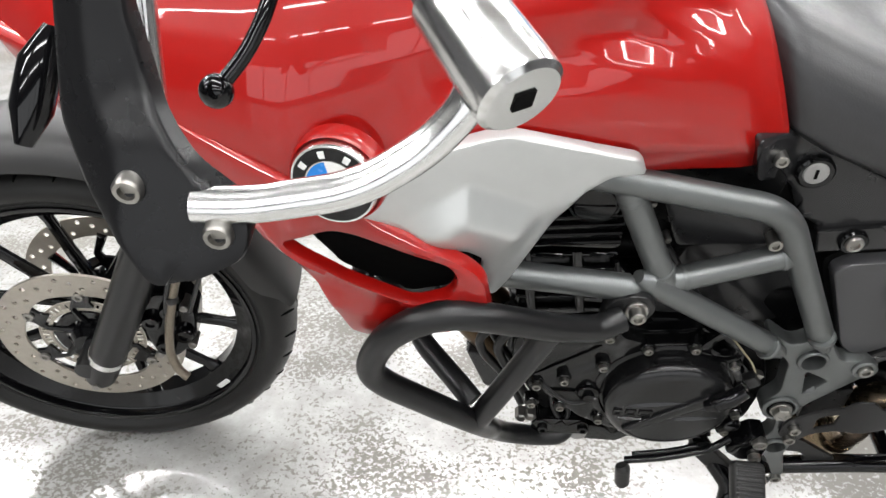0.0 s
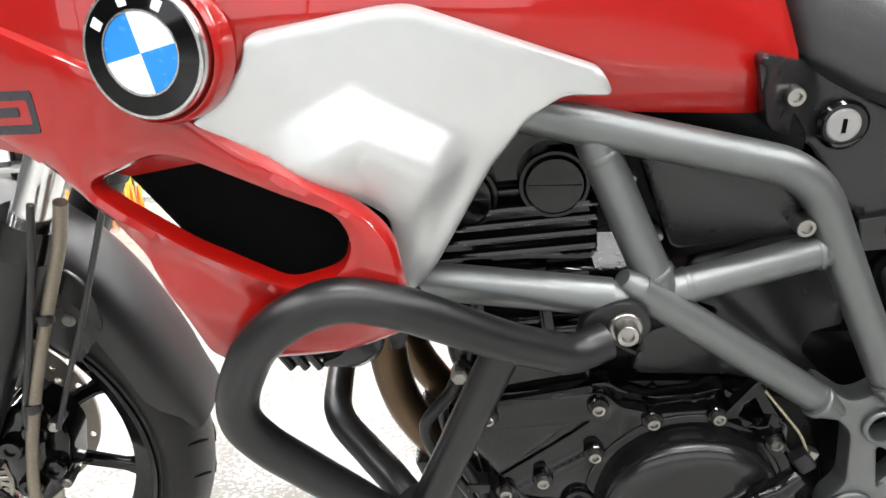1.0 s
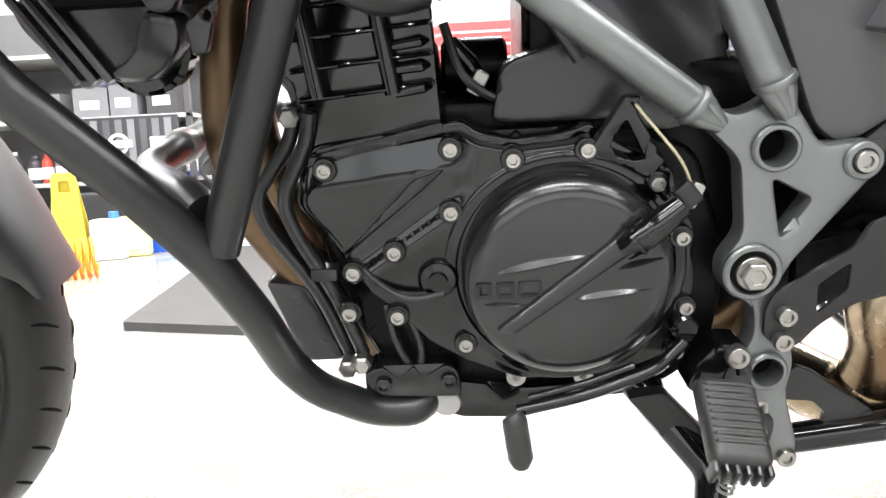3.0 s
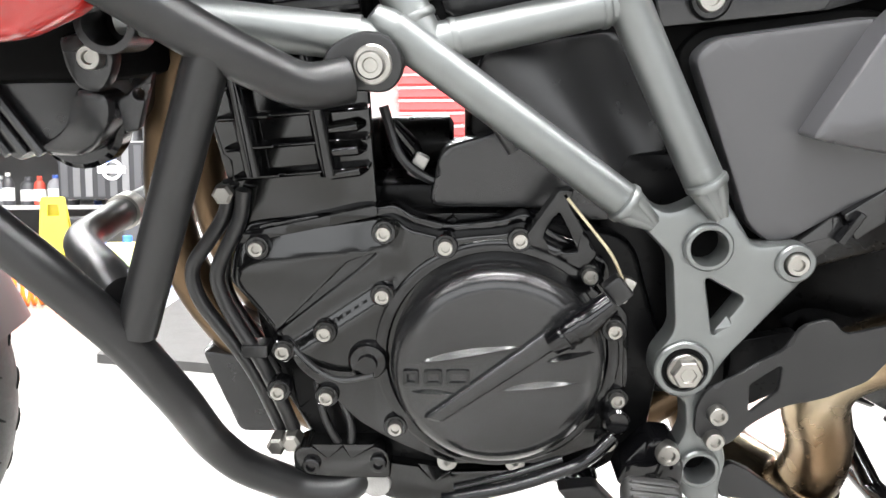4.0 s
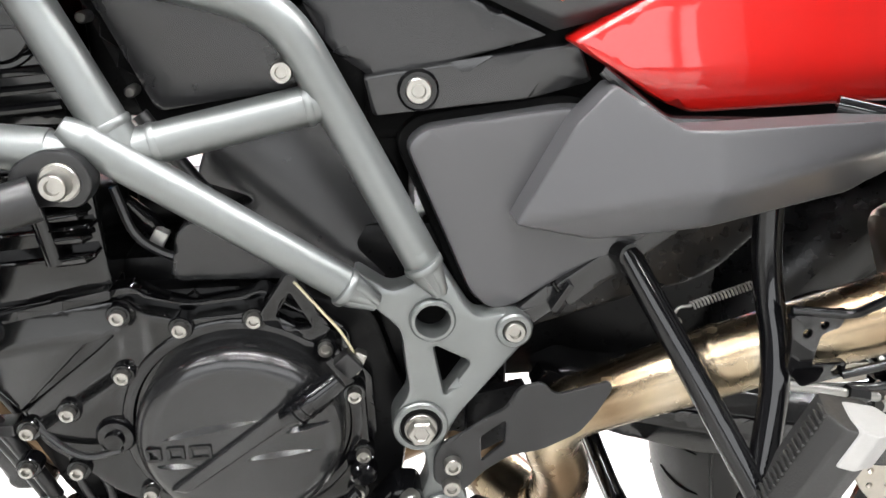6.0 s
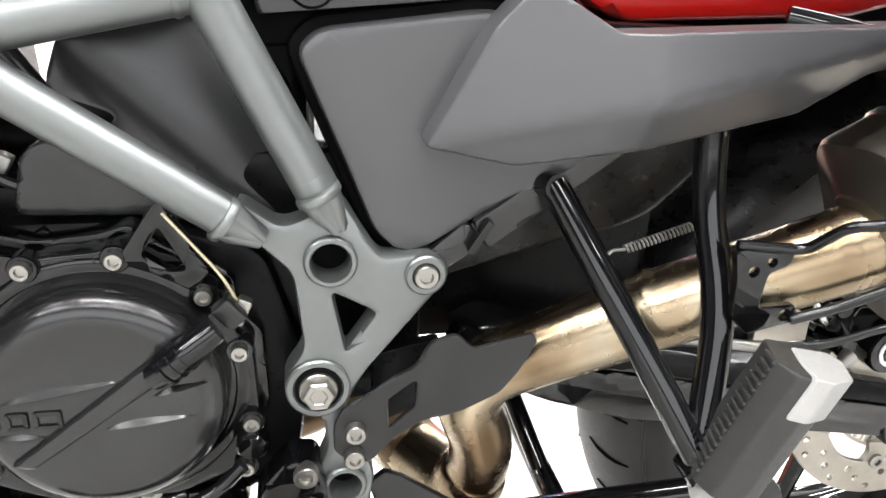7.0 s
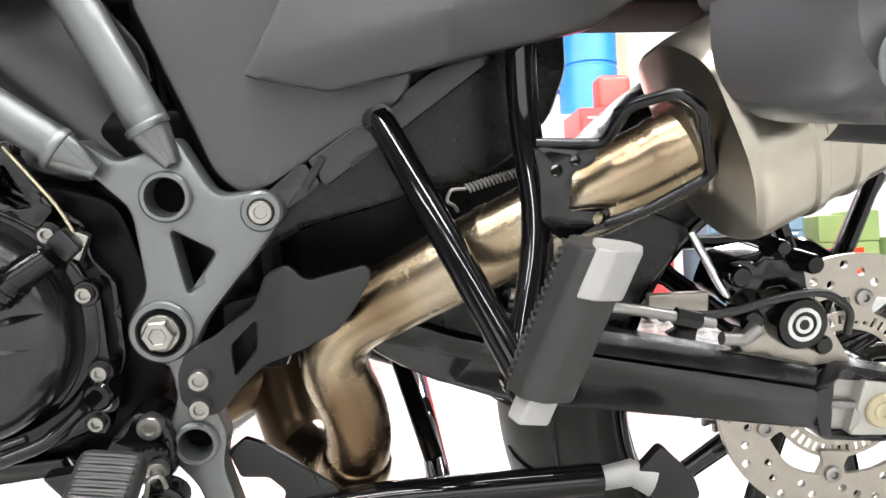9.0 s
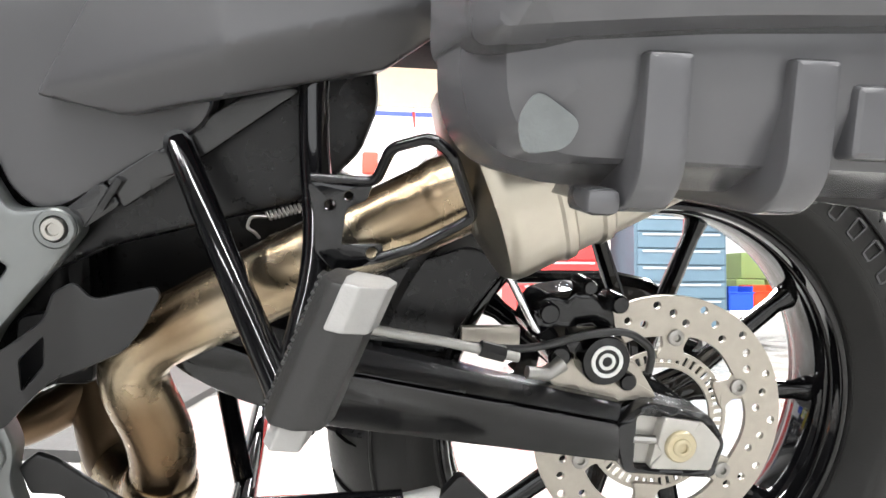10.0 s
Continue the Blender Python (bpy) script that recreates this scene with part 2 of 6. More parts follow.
def gap(pts, polys):
    """The distance of each point from the nearest side of the outlines."""
    p = np.asarray(pts, float).reshape(-1, 1, 2)
    a = np.concatenate([np.asarray(q, float) for q in polys])
    b = np.concatenate([np.roll(np.asarray(q, float), -1, axis=0) for q in polys])
    out = np.empty(len(p))
    d = b - a
    ll = np.maximum((d * d).sum(1), 1e-12)
    for s in range(0, len(p), 500):
        q = p[s:s + 500]
        t = np.clip(((q - a) * d).sum(2) / ll, 0, 1)
        out[s:s + 500] = np.sqrt((((a + d * t[:, :, None]) - q) ** 2).sum(2)).min(1)
    return out


def sheet(outline, surf, thick, holes=(), step=0.02, edge=0.003, bm=None):
    """A moulded panel: outline and holes in x and z, its outer face at y = surf(x, z), rounded at its edges, with thickness."""
    bm = bm or bmesh.new()

    def dense(poly):
        out = []
        for i in range(len(poly)):
            a, b = Vector(poly[i]), Vector(poly[(i + 1) % len(poly)])
            m = max(1, int((b - a).length / step))
            out += [tuple(a + (b - a) * (j / m)) for j in range(m)]
        return out
    polys = [dense(outline)] + [dense(h) for h in holes]

    def within(q):
        ok = inside(q, polys[0])
        for h in polys[1:]:
            ok &= ~inside(q, h)
        return ok
    pts, edges = [], []
    for poly in polys:
        s = len(pts)
        pts += poly
        edges += [(s + i, s + (i + 1) % len(poly)) for i in range(len(poly))]
    more = []
    for poly, sign in zip(polys, [1] + [-1] * len(holes)):
        area = sum(poly[i - 1][0] * poly[i][1] - poly[i][0] * poly[i - 1][1] for i in range(len(poly)))
        for q in (0.35, 1.0):
            ring = []
            for i, p in enumerate(poly):
                d = Vector(poly[(i + 1) % len(poly)]) - Vector(poly[i - 1])
                if d.length < 1e-7:
                    continue
                nrm = Vector((-d.y, d.x)).normalized() * (1 if area > 0 else -1) * sign
                ring.append(tuple(Vector(p) + nrm * edge * q))
            ok = within(ring) & (gap(ring, polys) > edge * q * 0.8)
            more += [c for c, k in zip(ring, ok) if k]
    xs, zs = [p[0] for p in polys[0]], [p[1] for p in polys[0]]
    nx, nz = int((max(xs) - min(xs)) / step) + 1, int((max(zs) - min(zs)) / step) + 1
    grid = [(min(xs) + (i + (j % 2) * 0.5) * step, min(zs) + j * step) for i in range(nx + 1) for j in range(nz + 1)]
    ok = within(grid) & (gap(grid, polys) > max(edge * 1.4, step * 0.3))
    pts += more + [c for c, k in zip(grid, ok) if k]
    vs, _, fs, _, _, _ = delaunay_2d_cdt([Vector(p) for p in pts], edges, [], 0, 1e-6)
    dist = gap([tuple(v) for v in vs], polys)
    mids = [(sum(vs[i].x for i in f) / len(f), sum(vs[i].y for i in f) / len(f)) for f in fs]
    used = [f for f, k in zip(fs, within(mids)) if k]
    front, back, count = {}, {}, {}
    for f in used:
        for a, b in zip(f, list(f[1:]) + [f[0]]):
            count[(min(a, b), max(a, b))] = count.get((min(a, b), max(a, b)), 0) + 1
        for i in f:
            if i not in front:
                y = surf(vs[i].x, vs[i].y)
                roll = edge * (1 - math.sqrt(max(0, 1 - (1 - dist[i] / edge) ** 2))) if dist[i] < edge else 0
                front[i] = bm.verts.new((vs[i].x, y + roll, vs[i].y))
                back[i] = bm.verts.new((vs[i].x, y + thick, vs[i].y))
    for f in used:
        bm.faces.new([front[i] for i in f])
        bm.faces.new([back[i] for i in reversed(f)])
    for (a, b), k in count.items():
        if k == 1:
            bm.faces.new((front[a], front[b], back[b], back[a]))
    return bm


def flat(y):
    return lambda x, z: y


def box(x0, x1, y0, y1, z0, z1, bev=0.0, bm=None, seg=2):
    bm = bm or bmesh.new()
    r = bmesh.ops.create_cube(bm, size=1)
    bmesh.ops.scale(bm, vec=(x1 - x0, y1 - y0, z1 - z0), verts=r["verts"])
    bmesh.ops.translate(bm, vec=((x0 + x1) / 2, (y0 + y1) / 2, (z0 + z1) / 2), verts=r["verts"])
    if bev:
        es = list({e for v in r["verts"] for e in v.link_edges})
        bmesh.ops.bevel(bm, geom=es, offset=bev, segments=seg, profile=0.5, affect="EDGES")
    return bm


def circle(cx, cz, r, n=20, sx=1.0):
    return [(cx + math.cos(2 * math.pi * k / n) * r * sx, cz + math.sin(2 * math.pi * k / n) * r) for k in range(n)]


def bolt(parent, x, y, z, r=0.0075, label="", hexed=False, depth=0.0055):
    """A screw head facing the viewer's side of the machine, with a socket."""
    bm = bmesh.new()
    n = 6 if hexed else 20
    lathe([(r, 0.012), (r, -depth + 0.0015), (r * 0.88, -depth), (r * 0.55, -depth), (r * 0.48, -depth + 0.003 * (0.3 if hexed else 1)), (0.0003, -depth + 0.003 * (0.3 if hexed else 1))], (x, y, z), "y", n, bm)
    if hexed:
        lathe([(r * 1.14, 0.012), (r * 1.14, -depth * 0.3), (r * 1.08, -depth * 0.36), (r * 0.9, -depth * 0.36)], (x, y, z), "y", 28, bm)
    return part("bolt", bm, M_STEEL, parent, label)


# ---------------------------------------------------------------- the motorcycle
BIKE = thing("motorcycle", "red and black adventure motorcycle leaning on its side stand", "motorcycle", pose(BX, BY, BZ, LEAN_BIKE, 0, 0))


def ramp(v, a, b):
    return max(0.0, min(1.0, (v - a) / (b - a)))


def soft(v, a, b):
    t = ramp(v, a, b)
    return t * t * (3 - 2 * t)


# steel tube frame
FR = 0.0150


def frame_tube(pts, r=FR, bendr=0.05):
    return part("frame_tube", tube(bend(pts, bendr, 8), r, 22), M_FRAME, BIKE)


def weld(a, b, r):
    """A thin bead round a tube where it meets another."""
    a, b = Vector(a), Vector(b)
    d = (b - a).normalized()
    return part("weld", tube([a - d * 0.003, a - d * 0.0015, a + d * 0.0015, a + d * 0.003], [r, r + 0.0009, r + 0.0009, r], 18), M_FRAME, BIKE)


frame_tube([(0.00, -0.200, 0.873), (0.117, -0.188, 0.843), (0.3044, -0.174, 0.7947), (0.3375, -0.168, 0.728), (0.400, -0.168, 0.602)], bendr=0.062)
frame_tube([(0.086, -0.176, 0.852), (0.015, -0.190, 0.783)], 0.0130)
frame_tube([(0.1385, -0.184, 0.832), (0.199, -0.190, 0.698)])
frame_tube([(0.200, -0.188, 0.703), (0.336, -0.166, 0.730)], 0.0142)
frame_tube([(0.176, -0.200, 0.714), (0.342, -0.175, 0.589)], 0.0140)
frame_tube([(0.00, -0.205, 0.727), (0.156, -0.204, 0.708)])
weld((0.1460, -0.1845, 0.8155), (0.199, -0.190, 0.698), 0.0151)
weld((0.190, -0.189, 0.720), (0.134, -0.186, 0.834), 0.0151)
weld((0.217, -0.185, 0.7063), (0.336, -0.166, 0.730), 0.0143)
weld((0.3195, -0.169, 0.7265), (0.200, -0.188, 0.703), 0.0143)
part("tube_end", tube([(0.178, -0.200, 0.7125), (0.172, -0.201, 0.717), (0.164, -0.203, 0.724)], [0.0140, 0.0134, 0.008], 20, flat=0.9), M_FRAME, BIKE)
part("tube_end", tube([(0.154, -0.204, 0.7082), (0.162, -0.205, 0.707), (0.172, -0.206, 0.705)], [0.0150, 0.0138, 0.007], 20, flat=0.9), M_FRAME, BIKE)
part("tube_end", tube([(0.330, -0.175, 0.597), (0.336, -0.175, 0.593), (0.341, -0.176, 0.589), (0.362, -0.172, 0.574)], [0.0142, 0.0154, 0.0142, 0.008], 22, flat=0.9), M_FRAME, BIKE)
part("tube_end", tube([(0.394, -0.168, 0.615), (0.397, -0.168, 0.609), (0.400, -0.168, 0.602), (0.412, -0.168, 0.578)], [0.0152, 0.0163, 0.0150, 0.008], 22, flat=0.9), M_FRAME, BIKE)


# each tube closes in a bead and two pinched lobes where it meets the plate
for a, b in (((0.341, -0.180, 0.5895), (0.362, -0.178, 0.5735)), ((0.400, -0.174, 0.602), (0.4125, -0.173, 0.577))):
    a, b = Vector(a), Vector(b)
    d = (b - a).normalized()
    side = Vector((-d.z, 0, d.x))
    weld(a - d * 0.002, b, 0.0150)
    for k in (-1, 1):
        part("pinched_lobe", tube([a + side * 0.0064 * k, a + d * 0.008 + side * 0.0056 * k, b + side * 0.0022 * k], [0.0078, 0.0070, 0.0030], 14), M_FRAME, BIKE)


def plate_y(x, z):
    # the flanks of the casting fall back from its middle web
    return -0.168 + 0.006 * soft(z, 0.565, 0.590) * soft(abs(x - 0.380), 0.0, 0.03)


plate = part("frame_plate", sheet(
    round_poly([(0.345, 0.598), (0.373, 0.580), (0.388, 0.584), (0.414, 0.597), (0.441, 0.553), (0.470, 0.556), (0.487, 0.550), (0.490, 0.538),
                (0.481, 0.526), (0.428, 0.462), (0.413, 0.432), (0.428, 0.398), (0.437, 0.372), (0.432, 0.345), (0.447, 0.290), (0.440, 0.273),
                (0.424, 0.277), (0.411, 0.330), (0.393, 0.352), (0.391, 0.378), (0.401, 0.400), (0.398, 0.428), (0.381, 0.433), (0.371, 0.446),
                (0.371, 0.464), (0.386, 0.486), (0.380, 0.545), (0.347, 0.578)], 0.009), plate_y, 0.022,
    [circle(0.406, 0.554, 0.0135, 18), round_poly([(0.407, 0.529), (0.437, 0.512), (0.416, 0.482)], 0.004), circle(0.413, 0.367, 0.012, 16)],
    0.012, 0.0045), M_FRAME, BIKE, "grey cast frame plate with a triangular opening")
for cx, cz, r in ((0.406, 0.554, 0.0185), (0.413, 0.367, 0.0170)):
    part("boss", lathe([(r, 0.015), (r, -0.0035), (r - 0.0015, -0.005), (r - 0.004, -0.005), (r - 0.005, -0.003), (r - 0.005, 0.03)], (cx, -0.168, cz), "y", 36, closed=True), M_FRAME, plate)
# Black discs behind the bores, so they look shaded inside.
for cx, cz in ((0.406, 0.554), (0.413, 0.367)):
    part("boss_shade", lathe([(0.0145, 0.012), (0.0145, 0.0), (0.0005, 0.0)], (cx, -0.150, cz), "y", 20), M_HOLE, plate)
for cx, cz, r in ((0.395, 0.455, 0.0235), (0.472, 0.541, 0.0150)):
    part("boss", lathe([(r, 0.012), (r, -0.0025), (r - 0.0015, -0.004), (r - 0.005, -0.004), (r - 0.006, -0.0015), (0.0005, -0.0015)], (cx, -0.168, cz), "y", 36), M_FRAME, plate)
# Black disc laid round the bolt head as the shade of its well.
part("bolt_well_shade", lathe([(0.0172, 0.01), (0.0172, -0.0030), (0.0165, -0.0034), (0.0005, -0.0034)], (0.395, -0.168, 0.455), "y", 32), M_HOLE, plate)
bolt(plate, 0.395, -0.170, 0.455, 0.0122, "large hexagonal bolt head", True, 0.013)
bolt(plate, 0.472, -0.170, 0.541, 0.0090)
bolt(plate, 0.436, -0.168, 0.283, 0.0085)

# ---- engine
engine = part("engine_block", sheet(round_poly([(0.045, 0.545), (0.16, 0.57), (0.27, 0.57), (0.36, 0.55), (0.390, 0.45), (0.38, 0.365), (0.33, 0.330), (0.21, 0.318), (0.13, 0.325), (0.085, 0.38), (0.05, 0.47)], 0.02), flat(-0.128), 0.25, (), 0.03, 0.006), M_DEEP, BIKE, "black painted engine block")
part("sump", sheet(round_poly([(0.105, 0.352), (0.150, 0.355), (0.215, 0.345), (0.335, 0.350), (0.34, 0.335), (0.22, 0.328), (0.205, 0.314), (0.160, 0.316), (0.110, 0.335)], 0.005), flat(-0.140), 0.2, (), 0.02, 0.004), M_ENGINE, engine)
# These dark blocks are added to close bright views through the machine.
part("gearbox", box(0.33, 0.47, -0.115, 0.10, 0.40, 0.62, 0.02), M_DEEP, engine)
part("intake", box(0.225, 0.40, -0.09, 0.09, 0.545, 0.80, 0.02), M_DEEP, engine)
part("airbox", box(0.150, 0.240, -0.09, 0.09, 0.705, 0.82, 0.01), M_DEEP, engine)
part("intake_fill", box(0.150, 0.40, -0.10, 0.09, 0.545, 0.592, 0.01), M_DEEP, engine)
part("far_fill", box(0.14, 0.27, 0.06, 0.20, 0.50, 0.590, 0.01), M_DEEP, engine)
part("throttle_body", lathe([(0.020, -0.03), (0.026, -0.026), (0.026, 0.026), (0.020, 0.03)], (0.185, -0.02, 0.612), "x", 20), M_DEEP, engine)
part("injector", tube([(0.165, -0.10, 0.640), (0.178, -0.095, 0.622), (0.190, -0.09, 0.600)], [0.006, 0.009, 0.006], 10), M_GLOSS, engine)
part("injector_clip", box(-0.006, 0.006, -0.006, 0.006, -0.010, 0.010, 0.002), M_ALU, engine).matrix_local = pose(0.186, -0.10, 0.606, 0, 30, 0)
part("fuel_line", tube(bend([(0.160, -0.11, 0.655), (0.172, -0.115, 0.612), (0.200, -0.11, 0.592), (0.24, -0.11, 0.586)], 0.02), 0.004, 8), M_CABLE, engine)


def case_y(x, z):
    # the band under the cylinder leans back, the rear part stands proud
    line = 0.5335 + 0.119 * (x - 0.049)
    # below a slanting edge the wall ramps out to the row of screws
    step = z - (0.482 + 0.66 * (x - 0.112))
    out = 0.0065 * (1 - ramp(step, -0.004, 0.009)) * (1 - soft(x, 0.150, 0.185)) * soft(x, 0.05, 0.07)
    return -0.150 - out + 0.25 * max(0.0, z - line) * (1 - soft(x, 0.155, 0.185)) - 0.006 * soft(x, 0.155, 0.185)


part("case_cover", sheet(round_poly([(0.046, 0.552), (0.056, 0.561), (0.150, 0.572), (0.168, 0.575), (0.180, 0.566), (0.212, 0.558), (0.226, 0.560), (0.255, 0.562), (0.270, 0.568), (0.290, 0.552), (0.318, 0.540), (0.332, 0.528), (0.334, 0.505), (0.350, 0.485), (0.352, 0.43), (0.335, 0.38), (0.29, 0.362), (0.21, 0.362), (0.165, 0.382), (0.135, 0.402), (0.108, 0.432), (0.090, 0.447), (0.065, 0.490), (0.040, 0.520)], 0.006), case_y, 0.03, [round_poly([(0.0705, 0.4785), (0.1310, 0.5375), (0.1545, 0.5452), (0.1370, 0.5300)], 0.0012)], 0.0045, 0.0026), M_ENGINE, engine, "ribbed black engine side cover")
CASE_EDGE = [(0.041, 0.556), (0.052, 0.567), (0.150, 0.579), (0.170, 0.582), (0.184, 0.572), (0.212, 0.565), (0.255, 0.569), (0.272, 0.575), (0.294, 0.558), (0.322, 0.546), (0.339, 0.532), (0.341, 0.507), (0.357, 0.488), (0.359, 0.428), (0.340, 0.374), (0.292, 0.355), (0.208, 0.355), (0.161, 0.375), (0.130, 0.396), (0.103, 0.427), (0.084, 0.443), (0.058, 0.488), (0.033, 0.520)]
part("case_flange", sheet(round_poly(CASE_EDGE, 0.006), flat(-0.1395), 0.02, (), 0.012, 0.0025), M_GLOSS, engine)
part("case_groove", sheet([(0.066, 0.474), (0.129, 0.541), (0.160, 0.548), (0.138, 0.526)], lambda x, z: -0.1465 + 0.5 * max(0.0, (z - 0.4785) - 0.97 * (x - 0.0705)), 0.012, (), 0.01, 0.0005), M_GLOSS, engine)
for tx0, tz0, tx1, tz1 in ((0.122, 0.6415, 0.149, 0.6443), (0.122, 0.624, 0.149, 0.626), (0.121, 0.6065, 0.1495, 0.610)):
    part("fin_tip", tube([(tx0, -0.143, tz0), (tx1 - 0.006, -0.145, tz1), (tx1, -0.141, tz1)], [0.0042, 0.0046, 0.0015], 10), M_ENGINE, engine)
part("sump_plate", sheet(round_poly([(0.077, 0.346), (0.077, 0.370), (0.088, 0.3755), (0.152, 0.3755), (0.160, 0.366), (0.160, 0.344)], 0.006), flat(-0.151), 0.03, (), 0.02, 0.003), M_ENGINE, engine)
for px, pz in ((0.093, 0.359), (0.150, 0.361)):
    part("plate_screw", lathe([(0.0075, 0.01), (0.0075, -0.005), (0.006, -0.006), (0.004, -0.006), (0.0035, -0.003), (0.0005, -0.003)], (px, -0.151, pz), "y", 18), M_GLOSS, engine)
# Dark sheet and block added so the heat shield's window looks shaded.
part("shield_backing", sheet(round_poly([(0.436, 0.405), (0.488, 0.430), (0.488, 0.480), (0.436, 0.470)], 0.006), flat(-0.152), 0.01, (), 0.02, 0.002), M_DEEP, engine)
part("pivot_fill", box(0.425, 0.480, -0.11, 0.10, 0.40, 0.52, 0.01), M_DEEP, engine)
for px, pz, r in ((0.208, 0.358, 0.006), (0.266, 0.357, 0.006)):
    part("sump_screw", lathe([(r * 1.4, 0.01), (r * 1.4, -0.004), (r, -0.005), (r * 0.5, -0.005), (0.0005, -0.002)], (px, -0.142, pz), "y", 16), M_ALU, engine)
CX, CZ = 0.249, 0.460
part("clutch_rim", lathe([(0.098, 0.02), (0.098, 0.000), (0.095, -0.002), (0.089, -0.002), (0.086, 0.004), (0.080, 0.004)], (CX, -0.157, CZ), "y", 72), M_GLOSS, engine)
clutch = part("clutch_cover", lathe([(0.0838, 0.02), (0.0838, -0.012), (0.0828, -0.0160), (0.0795, -0.0205), (0.0745, -0.0242), (0.069, -0.0265), (0.064, -0.0272), (0.0005, -0.0277)], (CX, -0.160, CZ), "y", 80), M_SATIN, BIKE, "round satin black clutch cover")
# raised wedge ribs on the cover, and plain bars in place of the maker's mark
part("rib", sheet(round_poly([(0.2719, 0.4866), (0.292, 0.503), (0.304, 0.4888), (0.286, 0.476), (0.2045, 0.4190), (0.1905, 0.4235)], 0.003), lambda x, z: -0.1925, 0.010, (), 0.004, 0.0035), M_SATIN, clutch, sharp=50)


def keel(p, q, width, lift, y, bm=None):
    """A pointed ridge between two points of a wall: sharp along its middle, fading out at its ends."""
    bm = bm or bmesh.new()
    p, q = Vector(p), Vector(q)
    d = (q - p).normalized()
    n = Vector((-d.y, d.x))
    rows = []
    for k in range(13):
        t = k / 12
        w = math.sin(math.pi * t ** 0.75)
        c = p.lerp(q, t)
        l, r = c + n * width * w, c - n * width * 0.45 * w
        rows.append([bm.verts.new((l.x, y + 0.001, l.y)), bm.verts.new((c.x, y - lift * w, c.y)), bm.verts.new((r.x, y + 0.001, r.y))])
    for a, b in zip(rows, rows[1:]):
        for i in range(2):
            bm.faces.new((a[i], a[i + 1], b[i + 1], b[i]))
    return bm


for p, q, w in (((0.1885, 0.469), (0.2735, 0.4835), 0.0062), ((0.2505, 0.4456), (0.3128, 0.4518), 0.0055), ((0.1827, 0.4446), (0.2195, 0.4427), 0.0035), ((0.2848, 0.4690), (0.3215, 0.4768), 0.0050)):
    part("keel", keel(p, q, w, 0.0034, -0.1874), M_SATIN, clutch, sharp=20)
for x0, x1 in ((0.176, 0.188), (0.192, 0.206), (0.209, 0.227)):
    part("mark", sheet(round_poly([(x0, 0.450), (x1, 0.450), (x1, 0.463), (x0, 0.463)], 0.002), flat(-0.1893), 0.004, [[(x0 + 0.003, 0.453), (x1 - 0.003, 0.453), (x1 - 0.003, 0.460), (x0 + 0.003, 0.460)]], 0.02, 0.0006), M_GLOSS, clutch)
# slave cylinder lying across the cover, with its clip and pipe
slave = part("slave_arm", tube([(0.288, -0.193, 0.4865), (0.300, -0.195, 0.496), (0.314, -0.196, 0.507), (0.330, -0.192, 0.519)], [0.009, 0.0112, 0.0112, 0.009], 16), M_GLOSS, BIKE)
for k in range(3):
    a = Vector((0.297 + 0.006 * k, -0.1950, 0.4937 + 0.0048 * k))
    d = Vector((0.78, 0, 0.62)) * 0.0012
    part("ring", tube([a - d, a + d], 0.0122, 16), M_GLOSS, slave)
part("connector", box(-0.008, 0.008, -0.007, 0.007, -0.010, 0.010, 0.003), M_BAR, slave, "dark connector").matrix_local = pose(0.338, -0.178, 0.524, 0, -40, 0)
part("lever_bracket", sheet(round_poly([(0.266, 0.556), (0.294, 0.597), (0.306, 0.598), (0.303, 0.586), (0.326, 0.546), (0.314, 0.532), (0.290, 0.546)], 0.003), flat(-0.162), 0.012, [round_poly([(0.283, 0.560), (0.295, 0.580), (0.311, 0.549), (0.300, 0.548)], 0.003)], 0.01, 0.002), M_GLOSS, engine)
part("cable", tube(bend([(0.300, -0.168, 0.592), (0.334, -0.174, 0.550), (0.343, -0.173, 0.530), (0.345, -0.170, 0.515)], 0.01), 0.0013, 8), M_TAN, engine, "thin pale clutch cable")
part("cable_clamp", box(-0.005, 0.005, -0.005, 0.005, -0.010, 0.010, 0.002), M_STEEL, engine).matrix_local = pose(0.345, -0.172, 0.522, 0, 25, 0)
part("sensor", lathe([(0.017, 0.03), (0.017, -0.008), (0.014, -0.013), (0.008, -0.014), (0.0075, -0.020), (0.0005, -0.020)], (0.146, -0.150, 0.458), "y", 24), M_GLOSS, engine)
part("sensor_cable", tube(bend([(0.150, -0.165, 0.448), (0.122, -0.168, 0.443), (0.098, -0.160, 0.455), (0.080, -0.150, 0.472)], 0.015), 0.0028, 8), M_CABLE, engine)
for bx, bz in ((0.061, 0.550), (0.161, 0.562), (0.209, 0.553), (0.266, 0.558), (0.320, 0.529), (0.159, 0.513), (0.112, 0.482), (0.077, 0.465), (0.341, 0.484), (0.072, 0.432), (0.111, 0.427), (0.166, 0.399), (0.346, 0.424), (0.348, 0.401), (0.340, 0.385)):
    part("bolt_seat", lathe([(0.0098, 0.01), (0.0098, -0.0025), (0.0090, -0.0035), (0.0070, -0.0035)], (bx, case_y(bx, bz) - 0.001, bz), "y", 20), M_GLOSS, engine)
    bolt(engine, bx, case_y(bx, bz) - 0.004, bz, 0.0062, "", False, 0.0060)

